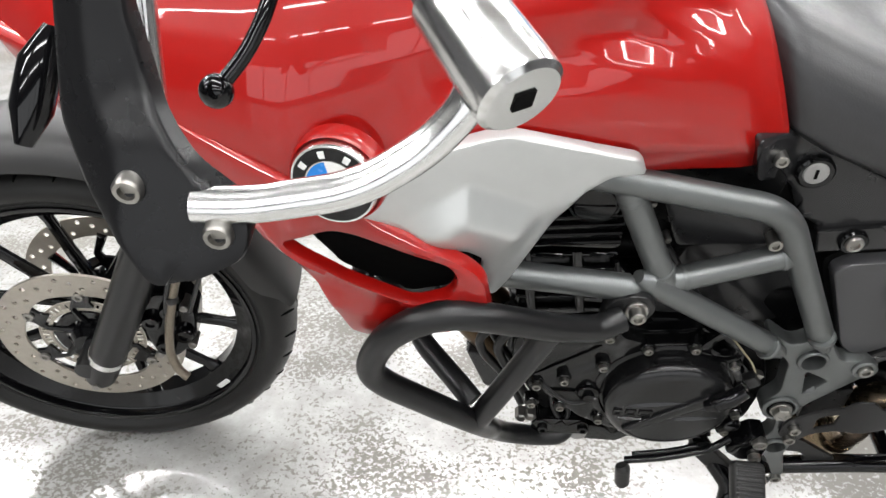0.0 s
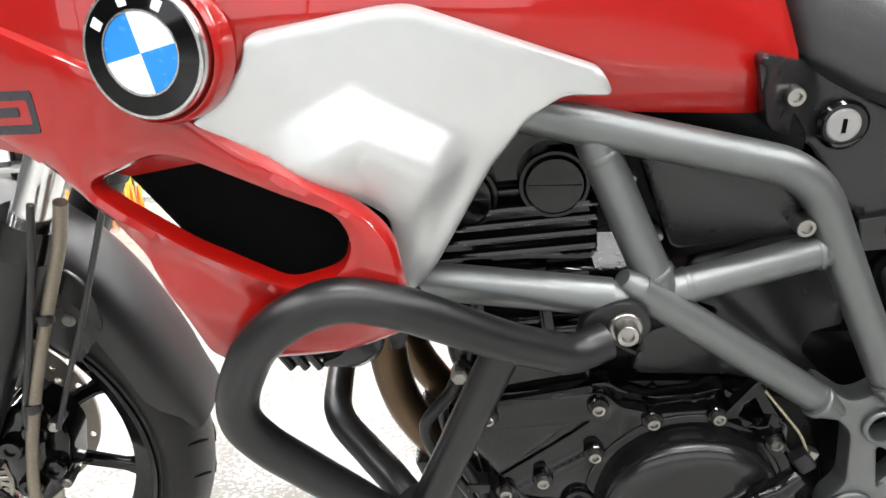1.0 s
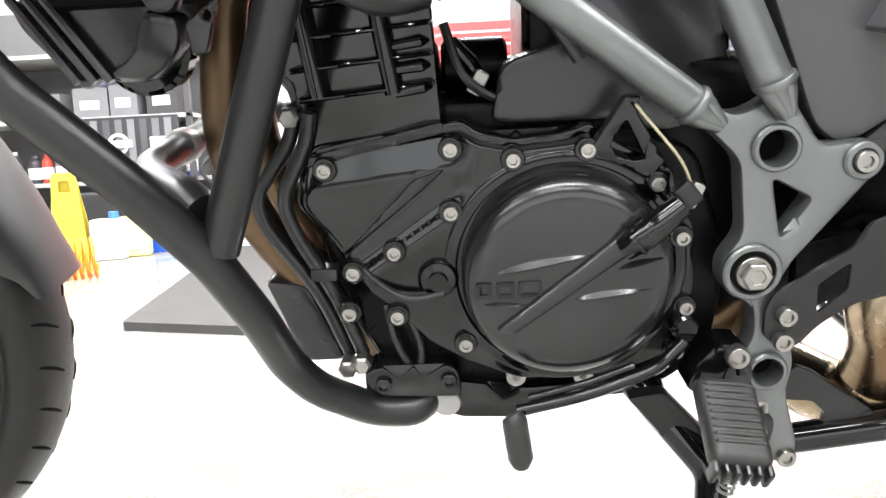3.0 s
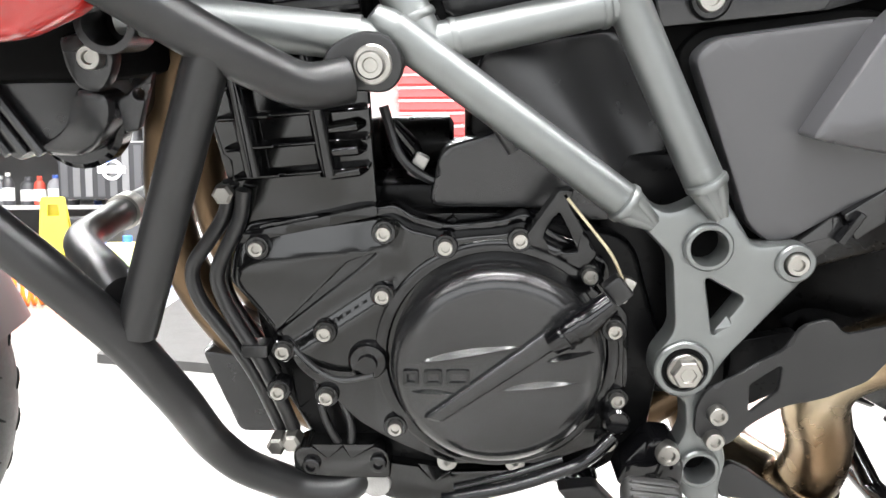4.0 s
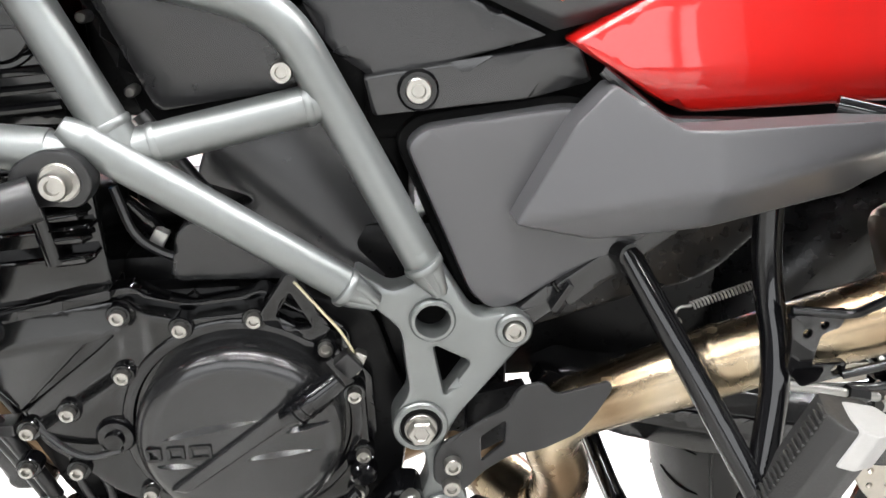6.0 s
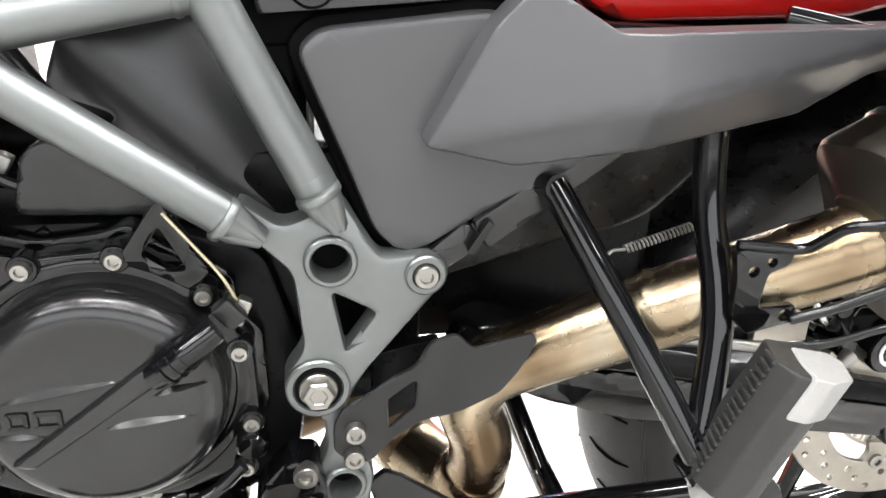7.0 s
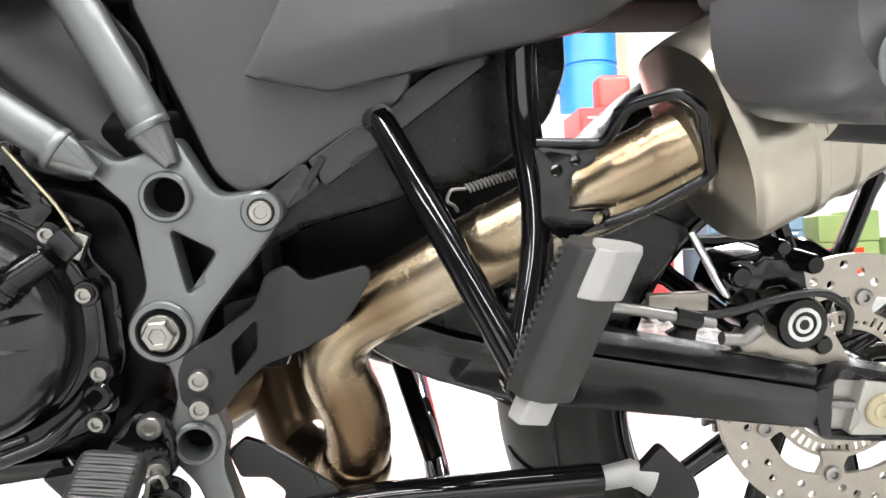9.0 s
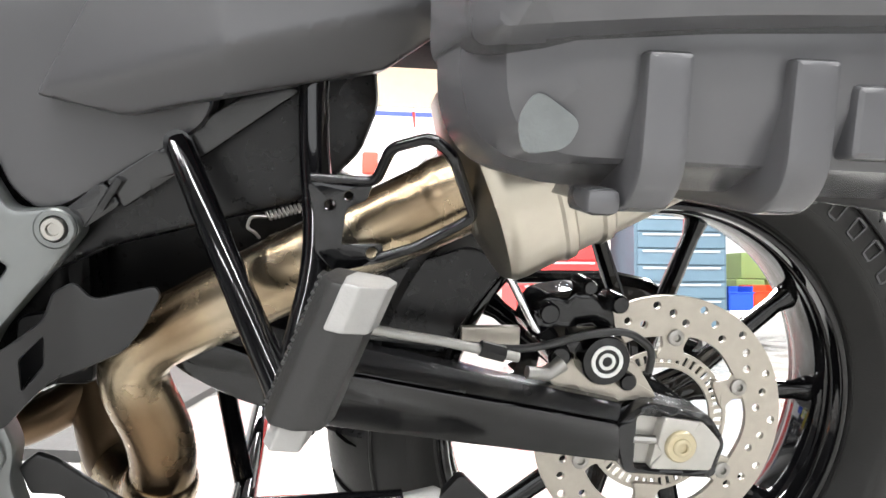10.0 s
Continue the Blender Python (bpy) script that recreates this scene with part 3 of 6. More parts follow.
# cylinder block with cooling fins, and the head above it
part("cylinder", sheet(round_poly([(0.012, 0.715), (0.150, 0.715), (0.156, 0.578), (0.046, 0.556)], 0.006), flat(-0.134), 0.26, (), 0.03, 0.005), M_ENGINE, engine)
part("cylinder_foot", sheet(round_poly([(0.048, 0.560), (0.156, 0.582), (0.156, 0.574), (0.046, 0.552)], 0.002), flat(-0.146), 0.02, (), 0.03, 0.0008), M_GLOSS, engine)
for k in range(5):
    z = 0.606 + k * 0.0225
    x0 = 0.047 - (z - 0.6) * 0.20
    part("fin", sheet(round_poly([(x0, z - 0.004), (0.152, z + 0.005), (0.152, z + 0.009), (x0, z + 0.001)], 0.002), flat(-0.149), 0.018, (), 0.03, 0.0024), M_GLOSS, engine)
for x in (0.048, 0.106):
    part("fin_post", tube([(x, -0.143, 0.705), (x + 0.014, -0.143, 0.606)], 0.0075, 14), M_GLOSS, engine)


def head_y(x, z):
    # the cam cover steps back above a row of ribs
    return -0.152 + 0.010 * soft(z, 0.762, 0.768)


part("cylinder_head", sheet(round_poly([(-0.03, 0.715), (-0.02, 0.82), (0.03, 0.85), (0.12, 0.835), (0.150, 0.775), (0.154, 0.712)], 0.012), head_y, 0.23, (), 0.0055, 0.006), M_ENGINE, engine)
for k in range(4):
    part("head_rib", tube([(-0.02, -0.1535, 0.714 + 0.0125 * k), (0.150, -0.1535, 0.7285 + 0.0125 * k)], 0.0034, 8), M_GLOSS, engine)
part("head_rail", tube([(-0.02, -0.147, 0.7655), (0.146, -0.147, 0.779)], 0.0050, 10), M_GLOSS, engine)
for cx, cz in ((0.116, 0.7815), (0.044, 0.772)):
    part("head_collar", lathe([(0.0285, 0.02), (0.0285, -0.006), (0.0275, -0.008), (0.0248, -0.008), (0.0240, -0.004)], (cx, -0.148, cz), "y", 40), M_GLOSS, engine)
    part("head_plug", lathe([(0.0238, 0.02), (0.0238, -0.009), (0.0222, -0.011), (0.0005, -0.0115)], (cx, -0.148, cz), "y", 40), M_ENGINE, engine)
    part("plug_bar", box(cx - 0.021, cx + 0.021, -0.1610, -0.1585, cz - 0.0012, cz + 0.0012, 0.0006), M_GLOSS, engine)

# hoses, pipes and filter ahead of the engine
for pts, r in (([(0.040, -0.135, 0.600), (0.033, -0.130, 0.572), (-0.002, -0.130, 0.527), (0.003, -0.130, 0.500), (0.043, -0.130, 0.440), (0.062, -0.120, 0.375)], 0.0062),
               ([(0.052, -0.143, 0.595), (0.047, -0.140, 0.570), (0.021, -0.140, 0.525), (0.030, -0.140, 0.495), (0.058, -0.140, 0.442), (0.075, -0.130, 0.380)], 0.0062),
               ([(0.030, -0.10, 0.56), (0.010, -0.09, 0.50), (0.060, -0.10, 0.42), (0.10, -0.12, 0.36)], 0.005),
               ([(0.10, -0.140, 0.430), (0.105, -0.145, 0.395), (0.125, -0.140, 0.355)], 0.0035),
               ([(0.116, -0.142, 0.425), (0.130, -0.145, 0.39), (0.120, -0.140, 0.350)], 0.0035)):
    part("hose", tube(bend(pts, 0.025, 6), r, 12), M_CABLE, BIKE)
part("hose_clip", box(0.040, 0.062, -0.148, -0.128, 0.455, 0.466, 0.002), M_CABLE, BIKE)
for px, pz in ((0.036, 0.592), (0.075, 0.375), (0.062, 0.372)):
    part("hose_fitting", lathe([(0.006, -0.01), (0.0085, -0.008), (0.0085, 0.008), (0.006, 0.01)], (px, -0.138, pz), "y", 6), M_STEEL, BIKE)
part("oil_filter", sheet(round_poly([(-0.022, 0.432), (0.020, 0.425), (0.050, 0.345), (0.008, 0.345)], 0.010), flat(-0.075), 0.13, (), 0.02, 0.006), M_PLASTIC, BIKE, "black box below the engine hoses")
# Heat-stained brown, taken darker to hold the shade that lies on the collector.
M_HEADER = mat("shaded_header_steel", (0.10, 0.066, 0.038), 0.36, 0.85, 0.3, 14, 0.04, 300)
for y in (-0.055, 0.055):
    part("header_pipe", tube(bend([(0.03, y, 0.73), (-0.025, y, 0.70), (-0.045, y, 0.57), (-0.030, y, 0.49), (0.06, y * 0.9, 0.36), (0.20, y * 0.7, 0.30), (0.40, y * 0.2 - 0.005, 0.332), (0.460, 0.0, 0.372)], 0.05, 6), 0.020, 18), M_HEADER, BIKE, "brown heat-stained header pipe")

# ---- crash bars, one on each side
BAR = [(0.150, -0.226, 0.683), (0.124, -0.238, 0.678), (0.078, -0.262, 0.705), (0.005, -0.296, 0.756), (-0.030, -0.304, 0.768), (-0.062, -0.306, 0.757), (-0.090, -0.304, 0.732), (-0.108, -0.301, 0.694), (-0.112, -0.299, 0.668), (-0.098, -0.294, 0.642), (-0.040, -0.273, 0.571), (-0.006, -0.250, 0.515), (0.013, -0.215, 0.451), (0.020, -0.183, 0.400), (0.038, -0.166, 0.366), (0.084, -0.148, 0.333), (0.122, -0.142, 0.328), (0.136, -0.125, 0.345)]
STRUT = [(0.074, -0.262, 0.704), (0.002, -0.248, 0.520)]
for side, label in ((1, "black powder-coated crash bar on the near side"), (-1, "black powder-coated crash bar on the far side")):
    p = [(x, y * side, z) for x, y, z in BAR]
    bar = part("crash_bar", tube(bend(p, 0.016, 4), 0.0148, 22), M_BAR, BIKE, label)
    part("strut", tube([(x, y * side, z) for x, y, z in STRUT], 0.0140, 20), M_BAR, bar)
    if side > 0:
        cross = part("cross_tube", tube(bend([(-0.006, -0.243, 0.545), (-0.020, -0.228, 0.552), (-0.080, -0.154, 0.557), (-0.088, -0.060, 0.556), (-0.088, 0.060, 0.556), (-0.080, 0.154, 0.557), (-0.006, 0.243, 0.545)], 0.03, 6), 0.0135, 20), M_BAR, bar)
        for yy in (-0.05, 0.035):
            part("clamp_sleeve", tube([(-0.088, yy, 0.556), (-0.088, yy + 0.018, 0.556)], 0.0165, 20), M_STEEL, bar, "bright clamp sleeve")
    part("end_washer", lathe([(0.012, -0.006), (0.013, -0.004), (0.013, 0.004), (0.012, 0.006)], (0.146, -0.138 * side, 0.334), "y", 20), M_PEGSTEEL, bar, "pale spacer")
    if side > 0:
        part("mount", sheet(round_poly([(0.128, 0.667), (0.150, 0.676), (0.176, 0.673), (0.187, 0.690), (0.178, 0.710), (0.158, 0.714), (0.134, 0.702)], 0.010), flat(-0.222), 0.016, (), 0.02, 0.003), M_BAR, bar)
        part("washer", lathe([(0.0128, 0.01), (0.0128, -0.002), (0.0118, -0.003), (0.008, -0.003)], (0.165, -0.222, 0.692), "y", 28), M_STEEL, bar)
        bolt(bar, 0.165, -0.222, 0.692, 0.0090, "round chrome bolt head", False, 0.014)


# ---- tank, shrouds and panels
def tank():
    bm = bmesh.new()
    # x, half width at the flank, flank height, lower edge, top
    st = [(-0.50, 0.090, 0.985, 0.955, 1.01), (-0.46, 0.150, 0.975, 0.925, 1.03), (-0.38, 0.215, 0.955, 0.890, 1.06), (-0.28, 0.262, 0.940, 0.855, 1.09), (-0.16, 0.294, 0.925, 0.840, 1.11), (-0.06, 0.266, 0.930, 0.850, 1.115),
          (0.03, 0.232, 0.925, 0.850, 1.11), (0.12, 0.203, 0.905, 0.850, 1.09), (0.19, 0.184, 0.890, 0.842, 1.055), (0.235, 0.170, 0.880, 0.836, 1.025), (0.262, 0.150, 0.872, 0.830, 1.00)]
    rings = []
    for i, (x, w, zf, zb, zt) in enumerate(st):
        prof = [(-w * 0.93, zb)]
        for k in range(0, 15):
            a = k / 14 * math.pi / 2
            y = -w * (0.98 * math.cos(a) ** 0.72 + 0.02)
            z = zf - (zf - zb) * 0.3 + (zt - zf + (zf - zb) * 0.3) * math.sin(a) ** 0.9
            # a hollow runs along the flank above the fairing
            f = math.exp(-((z - (0.975 + 0.10 * x)) / 0.018) ** 2) * soft(x, -0.10, 0.02)
            prof.append((y + 0.020 * f, z))
        full = prof + [(-y, z) for y, z in reversed(prof[:-1])]
        last = i >= len(st) - 2
        rings.append([bm.verts.new((x + (0.030 - 0.36 * max(0, z - 0.868)) * (1.0 if i == len(st) - 1 else 0.5) if last else x, y, z)) for y, z in full])
    for a, b in zip(rings, rings[1:]):
        for i in range(len(a) - 1):
            bm.faces.new((a[i], a[i + 1], b[i + 1], b[i]))
    bm.faces.new(rings[0])
    bm.faces.new(rings[-1])
    bmesh.ops.subdivide_edges(bm, edges=[e for e in bm.edges], cuts=3, smooth=0.9, use_grid_fill=True)
    return bm


tank_ob = part("fuel_tank", tank(), M_RED, BIKE, "glossy red fuel tank", 60)


def shroud_y(x, z):
    # bulges out round the opening, turns in at the tip below
    y = -0.300 + 0.10 * max(0, x + 0.06) + 0.60 * max(0, -0.16 - x) ** 1.25 + 0.30 * max(0, 0.775 - z) ** 1.05
    y += 0.006 * soft(z - (0.842 - 0.55 * (x + 0.178)), -0.050, -0.035) * soft(-0.02 - x, 0.0, 0.03) * (1 - soft(z - (0.842 - 0.55 * (x + 0.178)), -0.02, -0.012))
    return y


SLOT = [(-0.178, 0.842), (-0.132, 0.861), (-0.112, 0.857), (-0.030, 0.819), (-0.022, 0.800), (-0.030, 0.781), (-0.063, 0.772), (-0.120, 0.801)]
shroud = part("radiator_shroud", sheet(
    round_poly([(-0.47, 0.985), (-0.30, 0.890), (-0.222, 0.858), (-0.185, 0.835), (-0.155, 0.795), (-0.140, 0.755), (-0.130, 0.712), (-0.116, 0.702), (-0.080, 0.706), (-0.030, 0.710), (0.014, 0.728), (0.004, 0.800), (-0.012, 0.820),
                (-0.09, 0.870), (-0.13, 0.905), (-0.30, 0.965)], 0.012), shroud_y, 0.016,
    [round_poly(SLOT, 0.010)], 0.011, 0.007), M_RED, BIKE, "glossy red radiator shroud with a long opening")
part("decal", sheet(round_poly([(-0.268, 0.866), (-0.200, 0.874), (-0.200, 0.900), (-0.268, 0.893)], 0.003), lambda x, z: shroud_y(x, z) - 0.0006, 0.001, [round_poly([(-0.263, 0.872), (-0.205, 0.879), (-0.205, 0.894), (-0.263, 0.8875)], 0.002)], 0.01, 0.0003), M_DECAL, shroud, "dark outlined lettering drawn as a plain bar")
part("decal", sheet(round_poly([(-0.255, 0.878), (-0.213, 0.883), (-0.213, 0.889), (-0.255, 0.884)], 0.002), lambda x, z: shroud_y(x, z) - 0.0006, 0.001, (), 0.01, 0.0003), M_DECAL, shroud, "dark lettering drawn as a plain bar")
part("decal", sheet(round_poly([(-0.290, 0.889), (-0.252, 0.888), (-0.252, 0.899), (-0.290, 0.902)], 0.002), lambda x, z: shroud_y(x, z) - 0.0006, 0.001, (), 0.01, 0.0003), M_WHITE, shroud, "white lettering drawn as a plain bar")


def silver_y(x, z):
    # the upper face leans back; below a slanting ridge a facet leans out to catch the light, then tucks in
    base = -0.300 + 0.33 * max(0.0, x + 0.11) + 0.06 * max(0, z - 0.90)
    ridge = 0.893 - 0.60 * (x + 0.015) if x > -0.015 else 0.893 - 0.42 * (-0.015 - x)
    below = max(0.0, ridge - z)
    right = (x - 0.054) - (z - 0.850) * 0.52
    inner = (1 - soft(right, -0.018, 0.008)) * soft(x, -0.085, -0.025)
    lean = 0.55 * min(below, 0.030) - 0.30 * max(0.0, below - 0.036)
    return base - lean * inner + 0.30 * max(0.0, right) * soft(ridge - z, -0.02, 0.03)


part("side_fairing", sheet(round_poly([(-0.073, 0.925), (0.000, 0.934), (0.018, 0.934), (0.140, 0.884), (0.149, 0.866), (0.114, 0.870), (0.090, 0.857), (0.066, 0.825), (0.028, 0.760), (0.012, 0.742), (-0.002, 0.758), (0.000, 0.803), (-0.012, 0.815), (-0.112, 0.877), (-0.088, 0.892), (-0.075, 0.912)], 0.008), silver_y, 0.016, (), 0.0042, 0.004), M_SILVER, BIKE, "silver painted side fairing below the tank")


def emblem():
    c = Vector((0, 0, 0))
    n = 56
    e = part("emblem", lathe([(0.0365, 0.014), (0.0365, -0.001), (0.0352, -0.003), (0.0330, -0.003)], c, "y", n), M_CHROME, BIKE, "round enamel emblem with blue and white quarters")
    part("surround", lathe([(0.0415, 0.022), (0.0410, 0.010), (0.0396, 0.005), (0.0385, 0.004), (0.0370, 0.006), (0.0370, 0.022)], c, "y", n, closed=True), M_RED, e, "raised red surround")
    part("ring", lathe([(0.0335, 0.0), (0.0335, -0.0034), (0.0225, -0.0040), (0.0225, 0.0)], c, "y", n, closed=True), M_GLOSS, e, "black ring")
    part("inner_ring", lathe([(0.0228, 0.0), (0.0228, -0.0044), (0.0218, -0.0044), (0.0218, 0.0)], c, "y", n, closed=True), M_CHROME, e)
    for k in range(4):
        a0 = k * math.pi / 2 + radians(15)
        arc = [(0.0216 * math.cos(a0 + j * math.pi / 24), 0.0216 * math.sin(a0 + j * math.pi / 24)) for j in range(13)]
        part("quarter", sheet([(0, 0)] + arc, flat(-0.0041), 0.004, (), 0.02, 0.0002), M_WHITE if k % 2 == 0 else M_BLUE, e, "white enamel quarter" if k % 2 == 0 else "blue enamel quarter")
    for a0 in (62, 105, 148):
        a, s = radians(a0), 0.10
        quad = [(r * math.cos(a + d), r * math.sin(a + d)) for r, d in ((0.0250, -s), (0.0250, s), (0.0310, s * 0.9), (0.0310, -s * 0.9))]
        part("bar", sheet(quad, flat(-0.0045), 0.001, (), 0.02, 0.0002), M_WHITE, e, "white bar on the ring")
    e.matrix_local = pose(-0.119, -0.309, 0.923, -6, 0, -10)
    return e


EMBLEM = emblem()


def upper_y(x, z):
    # a crease runs from the upper front corner; the face below it turns inwards
    return -0.162 + 0.16 * max(0.0, 0.812 - 0.55 * (x - 0.178) - z)


part("upper_side_panel", sheet(round_poly([(0.176, 0.812), (0.262, 0.798), (0.292, 0.782), (0.312, 0.756), (0.316, 0.738), (0.212, 0.720)], 0.007), upper_y, 0.03, (), 0.006, 0.0035), M_PLASTIC, BIKE, "matt black side panel inside the frame")
bolt(BIKE, 0.304, -0.168, 0.751, 0.0078, "", False, 0.012)
for cx, cz in ((0.1745, 0.787), (0.1985, 0.737)):
    part("panel_clip", lathe([(0.0042, 0.012), (0.0042, -0.002), (0.003, -0.004), (0.0005, -0.004)], (cx, -0.158, cz), "y", 14), M_STEEL, BIKE)
# Dark sheet filling the shaded gap between the tank and the frame tube.
part("tank_gap_fill", sheet(round_poly([(0.06, 0.875), (0.280, 0.850), (0.306, 0.815), (0.300, 0.785), (0.250, 0.800), (0.08, 0.840)], 0.008), flat(-0.152), 0.02, (), 0.03, 0.003), M_DEEP, BIKE)
part("panel_rim", sheet(round_poly([(0.158, 0.822), (0.268, 0.806), (0.312, 0.776), (0.326, 0.735), (0.205, 0.702)], 0.008), flat(-0.140), 0.012, (), 0.02, 0.003), M_DEEP, BIKE)
part("lower_side_panel", sheet(round_poly([(0.272, 0.642), (0.205, 0.622), (0.194, 0.574), (0.290, 0.572), (0.330, 0.56), (0.392, 0.572), (0.385, 0.66), (0.345, 0.712), (0.24, 0.70), (0.225, 0.66)], 0.012), lambda x, z: -0.118 + 0.016 * soft((x - 0.285) + (z - 0.64) * 0.9, 0.0, 0.09), 0.03, (), 0.010, 0.004), M_PLASTIC, BIKE, "matt black panel behind the frame")
part("hose", tube(bend([(0.20, -0.15, 0.720), (0.232, -0.150, 0.670), (0.262, -0.15, 0.625)], 0.02), 0.006, 10), M_CABLE, BIKE)


def lock_y(x, z):
    return -0.188 + 0.050 * ramp(x, 0.246, 0.308)


lockp = part("lock_cover", sheet(round_poly([(0.250, 0.884), (0.303, 0.868), (0.352, 0.838), (0.500, 0.768), (0.372, 0.736), (0.335, 0.76), (0.315, 0.80), (0.266, 0.828)], 0.008), lock_y, 0.03, (), 0.015, 0.004), M_PLASTIC, BIKE, "matt black cover with a key lock")
part("lock_ring", lathe([(0.0195, 0.01), (0.0195, -0.003), (0.0170, -0.005), (0.0120, -0.003)], (0.333, -0.1405, 0.820), "y", 32), M_GLOSS, lockp)
part("lock_barrel", lathe([(0.0130, 0.01), (0.0130, -0.004), (0.0118, -0.005), (0.0005, -0.005)], (0.333, -0.1405, 0.820), "y", 32), M_PEGSTEEL, lockp, "steel lock barrel")
part("key_slot", box(0.3315, 0.3345, -0.1465, -0.144, 0.8145, 0.8255), M_HOLE, lockp)
bolt(lockp, 0.286, -0.161, 0.8486, 0.0072)
rail = part("tail_rail", sheet(round_poly([(0.358, 0.742), (0.520, 0.764), (0.532, 0.735), (0.48, 0.722), (0.365, 0.712)], 0.004), flat(-0.145), 0.03, (), 0.03, 0.003), M_SATIN, BIKE, "black tail frame rail")
part("collar", lathe([(0.0155, 0.01), (0.0155, -0.004), (0.0135, -0.006), (0.0100, -0.006)], (0.399, -0.145, 0.732), "y", 28), M_GLOSS, rail)
bolt(rail, 0.399, -0.149, 0.732, 0.0100)

# Black sheet behind the panel edge; it paints the shade of the gap.
part("panel_gap_shade", sheet(round_poly([(0.380, 0.694), (0.396, 0.712), (0.512, 0.726), (0.60, 0.70), (0.58, 0.60), (0.474, 0.546), (0.452, 0.544), (0.430, 0.566)], 0.016), flat(-0.138), 0.05, (), 0.03, 0.004), M_HOLE, BIKE)
part("rear_side_panel", sheet(round_poly([(0.388, 0.692), (0.402, 0.705), (0.515, 0.719), (0.60, 0.70), (0.58, 0.62), (0.474, 0.555), (0.456, 0.552), (0.438, 0.567)], 0.014), lambda x, z: -0.156 - 0.02 * soft(x, 0.50, 0.60), 0.04, (), 0.02, 0.005), M_TAIL, BIKE, "matt dark grey rear side panel")


def tail_y(x, z):
    # a sharp crease from the tip; the face under it leans back in
    crease = 0.636 + (x - 0.467) * 0.26
    return -0.166 - 0.050 * ramp(x, 0.465, 0.60) - 0.016 + 0.55 * max(0.0, crease - z) + 0.20 * max(0.0, z - crease)


part("tail_panel", sheet(round_poly([(0.467, 0.636), (0.509, 0.712), (0.534, 0.740), (0.578, 0.712), (0.80, 0.722), (0.80, 0.700), (0.745, 0.690), (0.705, 0.662), (0.63, 0.646), (0.525, 0.624)], 0.004), tail_y, 0.03, (), 0.006, 0.002), M_TAIL, BIKE, "matt dark grey pointed tail panel")
part("tail_trim", tube(bend([(0.528, -0.176, 0.748), (0.574, -0.186, 0.712), (0.66, -0.19, 0.710), (0.80, -0.19, 0.716)], 0.01), 0.004, 8), M_GLOSS, BIKE)
part("red_tail_panel", sheet(round_poly([(0.506, 0.767), (0.574, 0.724), (0.600, 0.714), (0.76, 0.720), (0.90, 0.755), (0.90, 0.82), (0.605, 0.806), (0.572, 0.801)], 0.006), lambda x, z: -0.176 + 0.25 * max(0, z - 0.745) + 0.20 * max(0, 0.735 - z), 0.03, (), 0.012, 0.004), M_RED, BIKE, "glossy red tail panel")


# Black block added to fill the gaps below the seat with shade.
part("underseat_fill", box(0.36, 0.95, -0.130, 0.13, 0.69, 0.83, 0.01), M_HOLE, BIKE)


# seat
def seat():
    bm = bmesh.new()
    rings = []
    for x, w, zb, zt in ((0.275, 0.110, 0.88, 1.00), (0.300, 0.150, 0.862, 0.985), (0.34, 0.156, 0.842, 0.96), (0.40, 0.158, 0.818, 0.93), (0.50, 0.160, 0.772, 0.92), (0.60, 0.162, 0.795, 0.93), (0.75, 0.155, 0.81, 0.97), (0.95, 0.14, 0.82, 0.98)):
        prof = [(-w * 0.9, zb)] + [(-w * (math.cos(k / 10 * math.pi / 2) ** 0.6), zb + 0.012 + (zt - zb - 0.012) * math.sin(k / 10 * math.pi / 2) ** 0.8) for k in range(11)]
        full = prof + [(-y, z) for y, z in reversed(prof[:-1])]
        rings.append([bm.verts.new((x - 0.25 * max(0, z - 0.87) * (1 if x < 0.31 else 0.4 if x < 0.35 else 0), y, z)) for y, z in full])
    for a, b in zip(rings, rings[1:]):
        for i in range(len(a) - 1):
            bm.faces.new((a[i], a[i + 1], b[i + 1], b[i]))
    bm.faces.new(rings[0])
    bm.faces.new(rings[-1])
    bmesh.ops.subdivide_edges(bm, edges=[e for e in bm.edges], cuts=2, smooth=0.8, use_grid_fill=True)
    return bm


seat_ob = part("seat", seat(), M_SEAT, BIKE, "black vinyl seat with orange piping", 60)
part("piping", tube(bend([(0.497, -0.163, 0.797), (0.530, -0.163, 0.826), (0.60, -0.155, 0.875)], 0.02), 0.0042, 8), M_ORANGE, seat_ob, "orange piping")

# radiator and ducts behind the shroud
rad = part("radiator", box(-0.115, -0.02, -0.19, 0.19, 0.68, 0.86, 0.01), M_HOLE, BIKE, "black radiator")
# Black backing added behind the opening to stand for its shaded inside.
part("slot_backing", sheet(round_poly([(-0.176, 0.846), (-0.140, 0.876), (-0.100, 0.868), (-0.015, 0.830), (-0.008, 0.795), (-0.030, 0.762), (-0.070, 0.752), (-0.135, 0.788)], 0.008), flat(-0.262), 0.10, (), 0.02, 0.003), M_HOLE, rad)
part("duct", sheet(round_poly([(-0.150, 0.690), (-0.143, 0.668), (-0.105, 0.622), (-0.090, 0.630), (-0.060, 0.632), (-0.038, 0.652), (-0.030, 0.70)], 0.008), flat(-0.175), 0.30, (), 0.02, 0.005), M_PLASTIC, rad, "black radiator duct")
for k in range(3):
    part("duct_fin", tube([(-0.142 + 0.012 * k, -0.182, 0.690), (-0.104 + 0.012 * k, -0.182, 0.630)], 0.004, 8), M_PLASTIC, rad)
